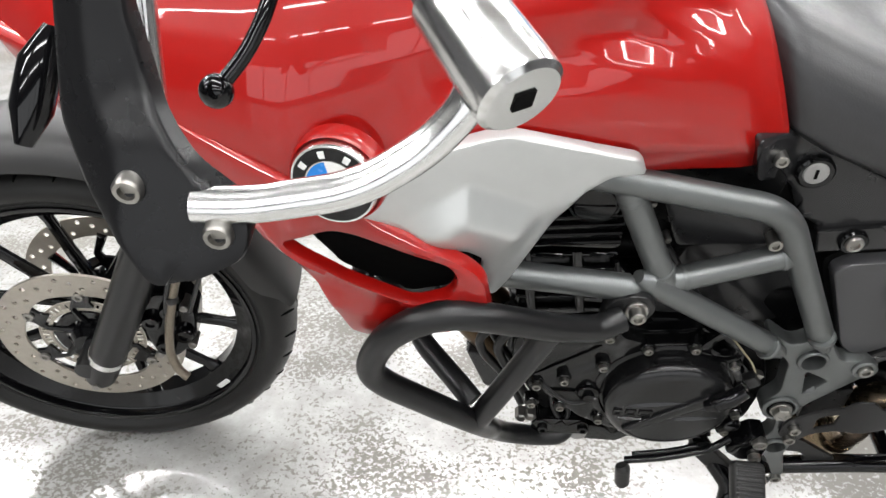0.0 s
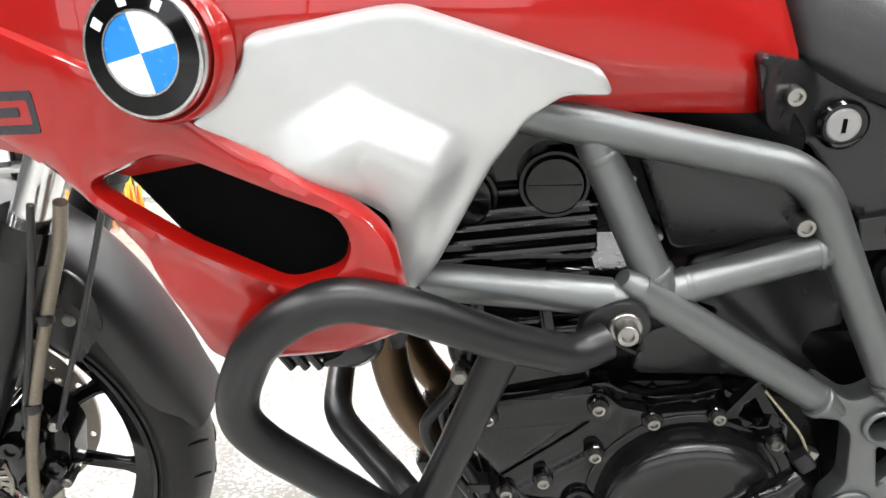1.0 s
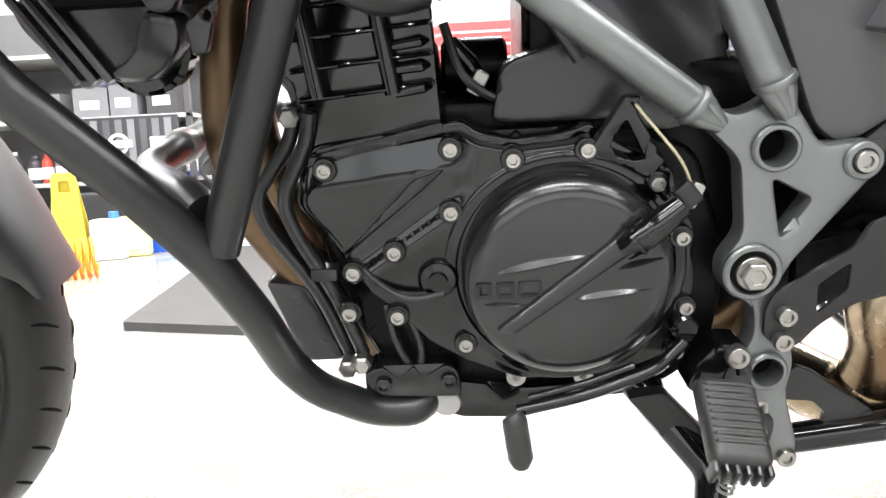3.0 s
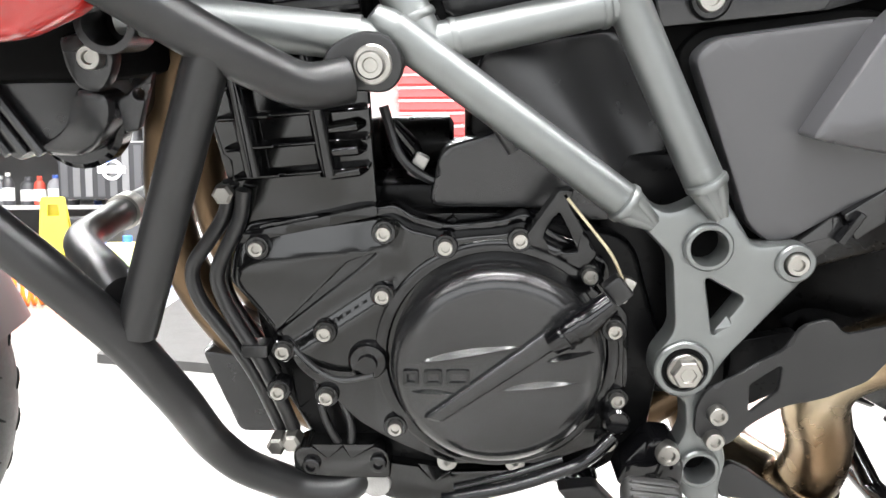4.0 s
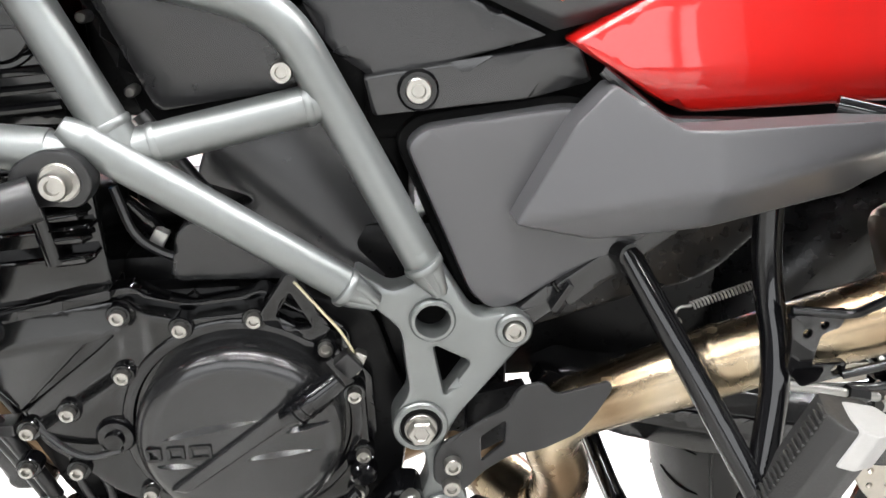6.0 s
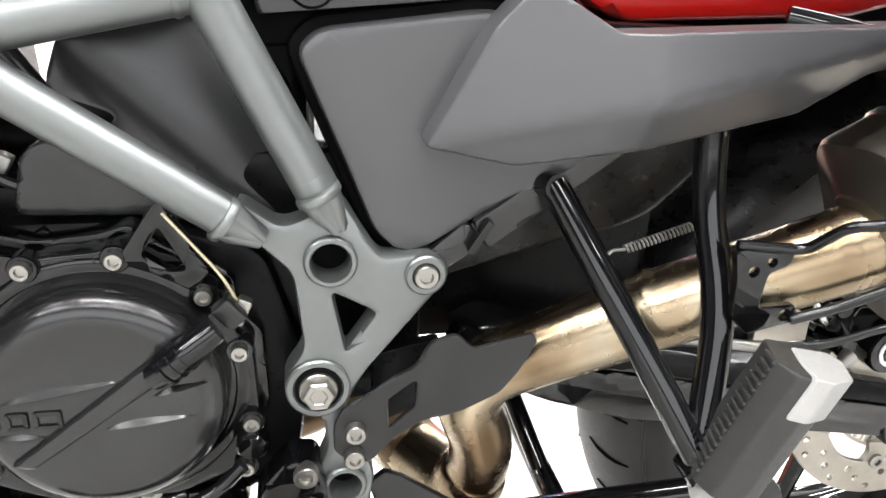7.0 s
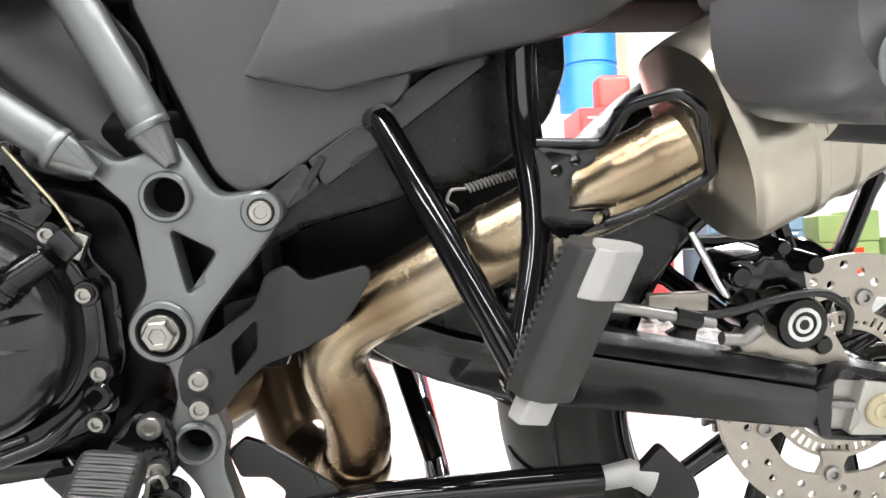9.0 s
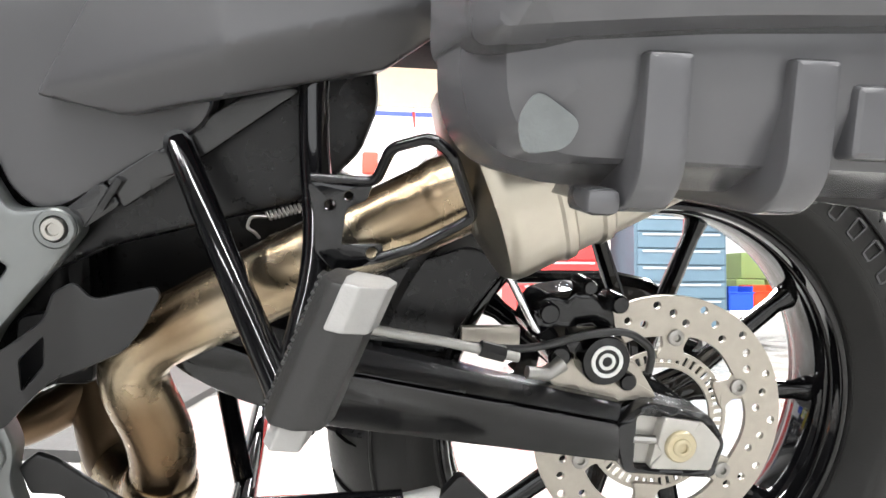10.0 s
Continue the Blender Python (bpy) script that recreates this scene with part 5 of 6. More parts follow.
part("hanger_gusset", sheet(round_poly([(0.653, 0.585), (0.697, 0.588), (0.692, 0.574), (0.679, 0.569), (0.676, 0.545), (0.703, 0.546), (0.704, 0.533), (0.671, 0.526), (0.658, 0.540), (0.657, 0.565)], 0.003), flat(-0.255), 0.006, [circle(0.668, 0.571, 0.0035, 10), circle(0.680, 0.577, 0.0030, 10), circle(0.696, 0.539, 0.0040, 10)], 0.02, 0.0012), M_GLOSS, BIKE, "black hanger gusset")
part("guard_wire", tube(bend([(0.656, -0.250, 0.588), (0.697, -0.260, 0.587), (0.7045, -0.282, 0.610), (0.727, -0.300, 0.6175), (0.739, -0.306, 0.608), (0.760, -0.276, 0.567), (0.725, -0.262, 0.545), (0.700, -0.256, 0.536)], 0.007), 0.0036, 10), M_GLOSS, BIKE)
def prism(section, z0, z1, bev, shear=0.0):
    """A bar of the given cross-section in x and y, its ends cut on the slant."""
    bm = bmesh.new()
    low = [bm.verts.new((x, y, z0 + shear * x)) for x, y in section]
    top = [bm.verts.new((x, y, z1 + shear * x)) for x, y in section]
    n = len(section)
    for i in range(n):
        bm.faces.new((low[i], low[(i + 1) % n], top[(i + 1) % n], top[i]))
    bm.faces.new(low[::-1])
    bm.faces.new(top)
    bmesh.ops.bevel(bm, geom=bm.edges[:], offset=bev, segments=2, profile=0.5, affect="EDGES")
    return bm


peg = part("passenger_peg", prism([(-0.0205, -0.008), (-0.012, -0.024), (0.003, -0.027), (0.018, -0.019), (0.022, 0.004), (0.015, 0.022), (-0.017, 0.022)], -0.052, 0.046, 0.0028, 0.25), M_RUBBER, BIKE, "folded passenger footpeg with a rubber pad", 30)
PEG = pose(0.668, -0.292, 0.488, 0, 22, -12)
peg.matrix_local = PEG
for k in range(17):
    part("tooth", box(-0.0222, -0.0175, -0.009, 0.006, -0.049 + k * 0.0054, -0.0462 + k * 0.0054, 0.0008), M_RUBBER, peg)
part("peg_cap", prism([(-0.006, -0.010), (-0.005, -0.0275), (0.006, -0.0290), (0.0205, -0.0205), (0.0240, 0.002), (0.018, 0.012), (-0.004, 0.012)], 0.016, 0.0475, 0.002, 0.25), M_PEGSTEEL, peg, "pale alloy end cap")
part("peg_hinge", prism([(-0.013, -0.012), (-0.006, -0.023), (0.011, -0.018), (0.013, 0.010), (-0.010, 0.012)], -0.069, -0.048, 0.002, 0.25), M_PEGSTEEL, peg, "pale alloy hinge")
springc = []
for k in range(145):
    a, q = k / 144 * 2 * math.pi * 18, k / 144
    c = Vector((0.622, -0.164, 0.552)).lerp(Vector((0.676, -0.160, 0.567)), q)
    springc.append(c + Vector((-math.sin(a) * 0.0012, math.cos(a) * 0.0031, math.sin(a) * 0.0031)))
part("return_spring", tube(springc, 0.0009, 5), M_ALU, BIKE, "coiled steel exhaust spring")
part("spring_eye", tube(bend([(0.622, -0.164, 0.552), (0.610, -0.165, 0.552), (0.607, -0.165, 0.543), (0.613, -0.165, 0.540), (0.616, -0.160, 0.535)], 0.004), 0.0014, 6), M_ALU, BIKE)

# centre stand folded under the engine
part("centre_stand", tube(bend([(0.405, -0.150, 0.284), (0.455, -0.150, 0.290), (0.545, -0.150, 0.301), (0.735, -0.142, 0.300)], 0.03), 0.0135, 16), M_GLOSS, BIKE, "black centre stand folded up")
part("stand_gusset", sheet(round_poly([(0.432, 0.350), (0.446, 0.361), (0.460, 0.355), (0.516, 0.313), (0.524, 0.294), (0.470, 0.291), (0.474, 0.314), (0.462, 0.326), (0.440, 0.328)], 0.003), flat(-0.152), 0.006, (), 0.02, 0.002), M_BAR, BIKE)
part("stand_strut", tube([(0.565, 0.00, 0.40), (0.600, -0.10, 0.300)], 0.0090, 12), M_GLOSS, BIKE)
part("stand_strut", tube([(0.545, 0.06, 0.36), (0.70, 0.10, 0.29)], 0.0090, 12), M_GLOSS, BIKE)
part("stand_cross", tube([(0.60, -0.14, 0.300), (0.60, 0.14, 0.300)], 0.0110, 12), M_GLOSS, BIKE)
part("stand_foot", tube([(0.735, -0.142, 0.300), (0.762, -0.140, 0.303), (0.780, -0.145, 0.295)], [0.010, 0.0115, 0.0125], 12), M_PEGSTEEL, BIKE, "worn metal foot of the centre stand")
part("stand_tang", sheet(round_poly([(0.762, 0.305), (0.785, 0.330), (0.815, 0.300), (0.822, 0.280), (0.790, 0.268)], 0.006), flat(-0.150), 0.010, (), 0.02, 0.002), M_BAR, BIKE)

# pannier
M_PANNIER = mat("pannier_plastic", (0.070, 0.070, 0.074), 0.25, 0, 0.08, 5, rvar=0.015, spec=0.55)
pannier = part("pannier", sheet(round_poly([(0.722, 0.600), (1.30, 0.588), (1.30, 0.72), (0.720, 0.72)], 0.05, 8), lambda x, z: -0.455, 0.105, (), 0.012, 0.040), M_PANNIER, BIKE, "black plastic pannier with moulded ribs")
part("pannier_lid", sheet(round_poly([(0.719, 0.652), (0.82, 0.662), (1.31, 0.690), (1.31, 1.00), (0.714, 1.00)], 0.016, 6), lambda x, z: -0.474 + 0.10 * max(0.0, z - 0.69) + 0.012 * (1 - soft(x, 0.715, 0.745)), 0.125, (), 0.012, 0.026), M_PANNIER, pannier)
def rib_y(x, z):
    d = max(0.0, min(1.0, (z - 0.5885) / 0.028))
    return -0.4625 + 0.028 * (1 - math.sqrt(max(0.0, 1 - (1 - d) ** 2)))


for x0, x1 in ((0.789, 0.810), (0.854, 0.876), (0.94, 0.962), (1.02, 1.042)):
    part("pannier_rib", sheet(round_poly([(x0, 0.5890), (x1, 0.5890), (x1, 0.657), (x0, 0.657)], 0.003), rib_y, 0.10, (), 0.004, 0.003), M_PANNIER, pannier)
for x0, x1 in ((0.886, 0.925), (0.972, 1.008)):
    part("pannier_field", sheet(round_poly([(x0, 0.615), (x1, 0.615), (x1, 0.648), (x0, 0.648)], 0.004), lambda x, z: -0.4590, 0.02, (), 0.01, 0.004), M_PANNIER, pannier)
M_PATCH = mat("pale_patch_plastic", (0.085, 0.092, 0.092), 0.5, 0, 0.3, 60, 0.2, 700)
for pts, y in (([(0.746, 0.640), (0.766, 0.627), (0.760, 0.616), (0.741, 0.613), (0.738, 0.628)], -0.4556), ([(0.790, 0.630), (0.803, 0.630), (0.792, 0.622)], -0.4620)):
    part("pale_patch", sheet(round_poly(pts, 0.006), lambda x, z, y=y: y, 0.001, (), 0.01, 0.0004), M_PATCH, pannier, "pale patch")
part("pannier_back", box(0.80, 1.28, -0.352, -0.22, 0.625, 0.98, 0.02), M_PANNIER, pannier)
part("pannier_foot", box(0.772, 0.788, -0.450, -0.42, 0.588, 0.600, 0.004), M_PANNIER, pannier)
part("pannier_hanger", tube(bend([(0.70, -0.19, 0.72), (0.80, -0.24, 0.70), (1.0, -0.24, 0.70)], 0.03), 0.009, 10), M_GLOSS, pannier)

# rider's footpeg, gear lever and side stand
fp = part("footpeg", box(-0.024, 0.022, -0.030, 0.044, -0.016, 0.006, 0.0085, None, 4), M_RUBBER, BIKE, "rider footpeg with ribbed rubber")
fp.matrix_local = pose(0.364, -0.243, 0.360, 27, 8, 0)
for k in range(9):
    part("rubber_rib", tube([(-0.0225, -0.0140 + k * 0.0062, -0.002), (-0.018, -0.0142 + k * 0.0062, 0.0052), (0.0, -0.0144 + k * 0.0062, 0.0064), (0.016, -0.0142 + k * 0.0062, 0.0052), (0.0205, -0.0140 + k * 0.0062, -0.002)], 0.0019, 8), M_RUBBER, fp)
for k in range(6):
    part("peg_tooth", box(-0.0235 + k * 0.0078, -0.0185 + k * 0.0078, -0.037, -0.026, -0.018, 0.000, 0.002), M_BAR, fp)
part("footpeg_bracket", sheet(round_poly([(0.372, 0.398), (0.392, 0.396), (0.400, 0.372), (0.398, 0.345), (0.370, 0.338), (0.345, 0.358), (0.350, 0.372)], 0.006), flat(-0.178), 0.03, (), 0.02, 0.004), M_GLOSS, BIKE)
bolt(BIKE, 0.384, -0.180, 0.387, 0.0095)
bolt(BIKE, 0.386, -0.180, 0.352, 0.0085)
part("gear_lever", tube(bend([(0.205, -0.195, 0.354), (0.262, -0.195, 0.366), (0.318, -0.190, 0.384), (0.340, -0.185, 0.405)], 0.02), 0.0052, 12), M_GLOSS, BIKE, "black gear lever")
part("gear_rod", tube([(0.215, -0.190, 0.362), (0.262, -0.190, 0.374), (0.300, -0.187, 0.386)], 0.0035, 10), M_GLOSS, BIKE)
part("gear_pad", tube([(0.200, -0.204, 0.356), (0.202, -0.206, 0.352), (0.206, -0.207, 0.318), (0.206, -0.207, 0.310)], [0.008, 0.0105, 0.0105, 0.007], 12), M_RUBBER, BIKE, "rubber gear lever pad")
part("gear_shaft", lathe([(0.011, 0.03), (0.011, -0.004), (0.009, -0.006), (0.0005, -0.006)], (0.345, -0.165, 0.408), "y", 24), M_GLOSS, BIKE)
stand = part("side_stand", tube(bend([(0.310, -0.135, 0.345), (0.368, -0.185, 0.282), (0.325, -0.330, 0.072)], 0.012), 0.0135, 14), M_GLOSS, BIKE, "black side stand")
part("stand_plate", sheet(round_poly([(0.298, 0.348), (0.330, 0.352), (0.385, 0.290), (0.380, 0.268), (0.355, 0.276)], 0.005), flat(-0.172), 0.014, (), 0.02, 0.003), M_BAR, stand)
part("stand_foot", box(0.285, 0.365, -0.365, -0.305, 0.066, 0.078, 0.003), M_BAR, stand)
coil = []
for k in range(97):
    a, s = k / 96 * 2 * math.pi * 12, k / 96
    c = Vector((0.386, -0.216, 0.346)).lerp(Vector((0.366, -0.222, 0.290)), s)
    coil.append(c + Vector((math.cos(a) * 0.006, math.sin(a) * 0.006, 0)))
part("stand_spring", tube(coil, 0.0014, 5), M_ALU, BIKE, "coiled side stand spring")
part("spring_hook", tube(bend([(0.386, -0.216, 0.345), (0.389, -0.214, 0.362), (0.397, -0.212, 0.364), (0.399, -0.208, 0.352)], 0.008), 0.0018, 6), M_STEEL, BIKE)
part("stand_pivot", sheet(round_poly([(0.376, 0.342), (0.395, 0.352), (0.411, 0.341), (0.407, 0.318), (0.390, 0.284), (0.370, 0.280)], 0.009), flat(-0.203), 0.02, (), 0.01, 0.003), M_GLOSS, BIKE, "black side stand pivot plate")
bolt(BIKE, 0.393, -0.204, 0.333, 0.0090)

# ---- front end
for s in (-1, 1):
    leg = part("fork_leg", tube([(0.010, 0.116 * s, -0.050), (0.016, 0.116 * s, -0.038), (0.045, 0.116 * s, 0.018), (0.225, 0.116 * s, 0.352), (0.232, 0.116 * s, 0.365)], [0.018, 0.025, 0.0285, 0.031, 0.031], 24), M_BAR, BIKE, "black fork leg")
    leg.matrix_local = STEER
    part("fork_tube", tube([(0.228, 0.116 * s, 0.36), (0.33, 0.116 * s, 0.55)], 0.0215, 24), M_CHROME, leg, "bright fork tube")
    part("dust_cap", tube([(0.222, 0.116 * s, 0.345), (0.240, 0.116 * s, 0.38)], 0.033, 24), M_GLOSS, leg)
    part("axle_clamp", tube([(0.010, 0.086 * s, 0.0), (0.010, 0.138 * s, 0.0)], 0.018, 20), M_BAR, leg)
    part("clamp_screw", tube([(0.016, 0.140 * s, -0.036), (0.016, 0.144 * s, -0.036)], 0.006, 12), M_STEEL, leg)
    part("clamp_ring", tube([(0.040, 0.116 * s, 0.008), (0.046, 0.116 * s, 0.019)], 0.0298, 24), M_CHROME, leg)
fcal = part("front_caliper", sheet(round_poly([(0.100, 0.095), (0.128, 0.130), (0.176, 0.128), (0.196, 0.080), (0.180, 0.010), (0.138, -0.025), (0.108, 0.000)], 0.014), flat(-0.098), 0.05, (), 0.02, 0.008), M_GLOSS, BIKE, "black front brake caliper")
fcal.matrix_local = STEER
for px, pz in ((0.160, 0.098), (0.170, 0.042), (0.126, 0.075), (0.134, 0.015)):
    part("caliper_boss", lathe([(0.016, 0.02), (0.016, -0.008), (0.013, -0.012), (0.007, -0.012), (0.006, -0.009), (0.0005, -0.009)], (px, -0.098, pz), "y", 20), M_GLOSS, fcal)
for px, pz in ((0.184, 0.105), (0.120, -0.004), (0.178, 0.018)):
    part("caliper_bolt", lathe([(0.007, 0.02), (0.007, -0.008), (0.005, -0.010), (0.0005, -0.010)], (px, -0.098, pz), "y", 12), M_STEEL, fcal)
for pts, r, m in (([(-0.345, -0.055, 0.735), (-0.362, -0.045, 0.690), (-0.402, -0.040, 0.605), (-0.447, -0.036, 0.500), (-0.478, -0.034, 0.410), (-0.492, -0.036, 0.345), (-0.482, -0.046, 0.318), (-0.468, -0.050, 0.306)], 0.0072, M_HOSE),
                  ([(-0.372, -0.060, 0.735), (-0.395, -0.055, 0.660), (-0.432, -0.045, 0.560), (-0.470, -0.038, 0.460), (-0.475, -0.030, 0.40)], 0.004, M_CABLE),
                  ([(-0.300, -0.060, 0.735), (-0.335, -0.045, 0.665), (-0.372, -0.035, 0.585), (-0.405, -0.030, 0.52), (-0.44, -0.028, 0.44)], 0.0035, M_CABLE)):
    part("brake_hose", tube(bend(pts, 0.03), r, 10), m, BIKE)
for c in ((-0.405, -0.042, 0.598), (-0.455, -0.037, 0.478)):
    part("hose_tie", lathe([(0.0085, -0.006), (0.0095, -0.003), (0.0095, 0.003), (0.0085, 0.006)], c, "z", 14), M_CABLE, BIKE)
part("fender_stay", sheet(round_poly([(0.18, 0.21), (0.23, 0.30), (0.25, 0.28), (0.26, 0.22), (0.22, 0.17)], 0.01), flat(-0.075), 0.006, (), 0.02, 0.002), M_PLASTIC, BIKE).matrix_local = STEER
part("stay_screw", lathe([(0.008, 0.004), (0.008, -0.003), (0.006, -0.005), (0.0005, -0.005)], (0.225, -0.077, 0.235), "y", 14), M_STEEL, BIKE).matrix_local = STEER


def fender():
    bm = bmesh.new()
    rings = []
    for k in range(36):
        deg = 9 + k * 4.2
        a = radians(deg)
        crown = 0.350 + 0.045 * soft(deg, 20, 70)
        drop = 0.032 * soft(deg, 9, 20) + 0.012
        wide = 0.060 + 0.018 * soft(deg, 9, 25)
        ring = []
        for j in range(-9, 10):
            u = j / 9
            r = crown - drop * abs(u) ** 2.6
            ring.append(bm.verts.new((math.cos(a) * r, wide * math.sin(u * 1.45), math.sin(a) * r)))
        rings.append(ring)
    for a, b in zip(rings, rings[1:]):
        for i in range(len(a) - 1):
            bm.faces.new((a[i], a[i + 1], b[i + 1], b[i]))
    bmesh.ops.solidify(bm, geom=bm.faces[:], thickness=0.003)
    return bm


part("front_fender", fender(), M_FENDER, BIKE, "matt black front fender").matrix_local = STEER

# handlebar end, hand guard and lever
part("handlebar", tube(bend([(-0.014, -0.515, 1.1755), (-0.07, -0.40, 1.21), (-0.16, -0.22, 1.20), (-0.24, 0.0, 1.13), (-0.26, 0.0, 1.05)], 0.05), 0.0130, 16), M_RUBBER, BIKE, "black rubber grip and handlebar")
E0, E1 = Vector((-0.014, -0.515, 1.1755)), Vector((0.0120, -0.5555, 1.1596))
ED = (E1 - E0).normalized()
endc = part("bar_end", tube([E0, E1 - ED * 0.006, E1 - ED * 0.002, E1], [0.0162, 0.0172, 0.0168, 0.0145], 32), M_CHROME, BIKE, "bright alloy bar end")
part("bar_end_socket", box(-0.004, 0.004, -0.004, 0.004, -0.0006, 0.0008), M_HOLE, endc, "dark square socket").matrix_local = look(E1 + ED * 0.0003, E1 + ED)
part("guard_bar", tube(bend([(-0.004, -0.541, 1.158), (-0.0085, -0.545, 1.148), (-0.021, -0.548, 1.134), (-0.047, -0.5545, 1.1185), (-0.0905, -0.557, 1.1110), (-0.112, -0.556, 1.110)], 0.02, 6), 0.0078, 18, flat=0.8), M_CHROME, BIKE, "bright alloy hand guard bar")


def guard_y(x, z):
    return -0.573 + 0.53 * (z - 1.085) + 0.5 * max(0.0, -0.142 - x) + 0.006 * soft(z - 1.10, 0.03, 0.05) * soft(x, -0.15, -0.14)


guard = part("hand_guard", sheet(round_poly([(-0.160, 1.24), (-0.167, 1.134), (-0.157, 1.112), (-0.131, 1.080), (-0.110, 1.084), (-0.092, 1.092), (-0.089, 1.107), (-0.112, 1.122), (-0.126, 1.142), (-0.134, 1.17), (-0.138, 1.24)], 0.006), guard_y, 0.012, (), 0.006, 0.003), M_GUARD, BIKE, "black plastic hand guard")
for bx, bz in ((-0.136, 1.117), (-0.102, 1.102)):
    part("guard_screw", lathe([(0.0062, 0.01), (0.0062, -0.002), (0.0052, -0.0035), (0.0035, -0.0035), (0.003, -0.001), (0.0005, -0.001)], (bx, guard_y(bx, bz), bz), "y", 24), M_STEEL, guard)
part("mirror_stem", tube([(-0.187, -0.424, 1.055), (-0.184, -0.385, 1.16)], 0.0075, 14), M_CHROME, BIKE, "bright mirror stem")
part("turn_signal", tube([(-0.197, -0.521, 1.110), (-0.193, -0.512, 1.122), (-0.188, -0.500, 1.138), (-0.183, -0.490, 1.149)], [0.004, 0.009, 0.009, 0.004], 14), M_GLOSS, BIKE)
part("clutch_lever", tube(bend([(-0.124, -0.480, 1.113), (-0.110, -0.467, 1.126), (-0.099, -0.453, 1.145), (-0.10, -0.38, 1.19)], 0.02), 0.0038, 12), M_GLOSS, BIKE, "black clutch lever")
lever_ball = bmesh.new()
bmesh.ops.create_uvsphere(lever_ball, u_segments=18, v_segments=12, radius=0.0082)
part("lever_ball", lever_ball, M_GLOSS, BIKE).location = (-0.124, -0.480, 1.113)
part("dashboard", box(-0.42, -0.30, -0.13, 0.13, 1.06, 1.16, 0.02), M_PLASTIC, BIKE)

# ---------------------------------------------------------------- the room
def shell(name, bm, material, label, category="wall"):
    return tagged(part(name, bm, material, None, label), label, category, kind="structure")


shell("floor", box(-7, 7, -5, 7.0, -0.2, 0), M_FLOOR, "pale polished concrete floor with a worn glossy film", "floor")
shell("wall_north", box(-7, 7, 7.0, 7.2, -0.2, 3.2), M_WALL, "white painted workshop wall behind the shelves")
# Out of view; dark grey here holds down fill light and reflections.
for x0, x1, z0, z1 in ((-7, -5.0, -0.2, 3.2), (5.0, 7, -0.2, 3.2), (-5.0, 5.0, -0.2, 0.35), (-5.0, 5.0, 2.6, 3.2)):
    shell("wall_south", box(x0, x1, -5.2, -5.0, z0, z1), M_DARKWALL, "unseen wall round the shop window, kept dark grey")
# This window is out of view, added to let in front light.
shop = thing("added_window_1", "wide unseen shop window with slim dark mullions, added for front light", "window", kind="structure")
for k in range(6):
    part("mullion", box(-5.0 + k * 2.0 - 0.03 * (k > 0), -4.94 + k * 2.0 - 0.03 * (k > 0) - (0.03 if k == 5 else 0), -5.14, -5.06, 0.35, 2.6), M_BAR, shop)
# Glowing sheet added as the light source for that window.
shell("backdrop", box(-9, 9, -7.6, -7.5, -0.2, 5.0), M_DAY, "glowing sheet added outside the shop window as unseen front light", "backdrop")
shell("wall_west", box(-7.2, -7, -5.2, 7.2, -0.2, 3.2), M_DARKWALL, "unseen workshop wall kept dark grey")
shell("wall_east", box(7, 7.2, -5.2, 7.2, -0.2, 3.2), M_DARKWALL, "unseen workshop wall kept dark grey")
shell("ceiling", box(-7.2, 7.2, -5.2, 7.2, 3.2, 3.35), M_CEIL, "unseen workshop ceiling kept dark grey", "ceiling")


def ceiling_lamp():
    t = thing("ceiling_lamp", "white strip lamp with a bright diffuser on the ceiling", "ceiling lamp", pose(0, 0, 3.2), "ceiling lamps")
    part("housing", box(-1.24, 1.24, -0.11, 0.11, -0.1, 0, 0.01), M_WHITE, t)
    part("diffuser", box(-1.2, 1.2, -0.08, 0.08, -0.115, -0.1), M_GLOW, t, "glowing diffuser")
    return t


first = ceiling_lamp()
for i, (lx, ly) in enumerate(LAMPS):
    if i:
        copy_thing(first, pose(lx, ly, 3.2))
first.matrix_world = pose(*LAMPS[0], 3.2)


def simple(name, bm, material, label, category, m=None, group=""):
    ob = part(name, bm, material, None, label)
    if m is not None:
        ob.matrix_world = m
    return tagged(ob, label, category, group)


matb = bmesh.new()
bmesh.ops.contextual_create(matb, geom=[matb.verts.new((x, y, 0.03)) for x, y in round_poly([(-1.0, 2.66), (0.10, 2.28), (0.35, 4.8), (-1.42, 5.15)], 0.02)])
matb.faces.ensure_lookup_table()
low = bmesh.ops.extrude_face_region(matb, geom=matb.faces[:])
bmesh.ops.translate(matb, vec=(0, 0, -0.03), verts=[v for v in low["geom"] if isinstance(v, bmesh.types.BMVert)])
simple("rubber_mat", matb, M_MAT, "grey rubber workshop mat lying on the floor", "mat")
PAINT = {}


def paint(c, rough=0.4):
    if c not in PAINT:
        PAINT[c] = mat("coloured_plastic", c, rough, 0, 0.08, 8)
    return PAINT[c]


def bottle(color, cap, h, r, label, m):
    t = thing("bottle", label, "bottle", m, "bottles and cans on the shelf")
    part("body", lathe([(r * 0.9, 0), (r, 0.01), (r, h * 0.68), (r * 0.8, h * 0.8), (r * 0.4, h * 0.88), (r * 0.4, h * 0.92)], (0, 0, 0), "z", 16), paint(color), t)
    part("cap", lathe([(r * 0.45, h * 0.90), (r * 0.45, h), (r * 0.35, h + 0.004)], (0, 0, 0), "z", 12), paint(cap), t)
    part("label", lathe([(r + 0.0008, h * 0.15), (r + 0.0008, h * 0.55)], (0, 0, 0), "z", 16), paint((0.8, 0.8, 0.78)), t)
    return t


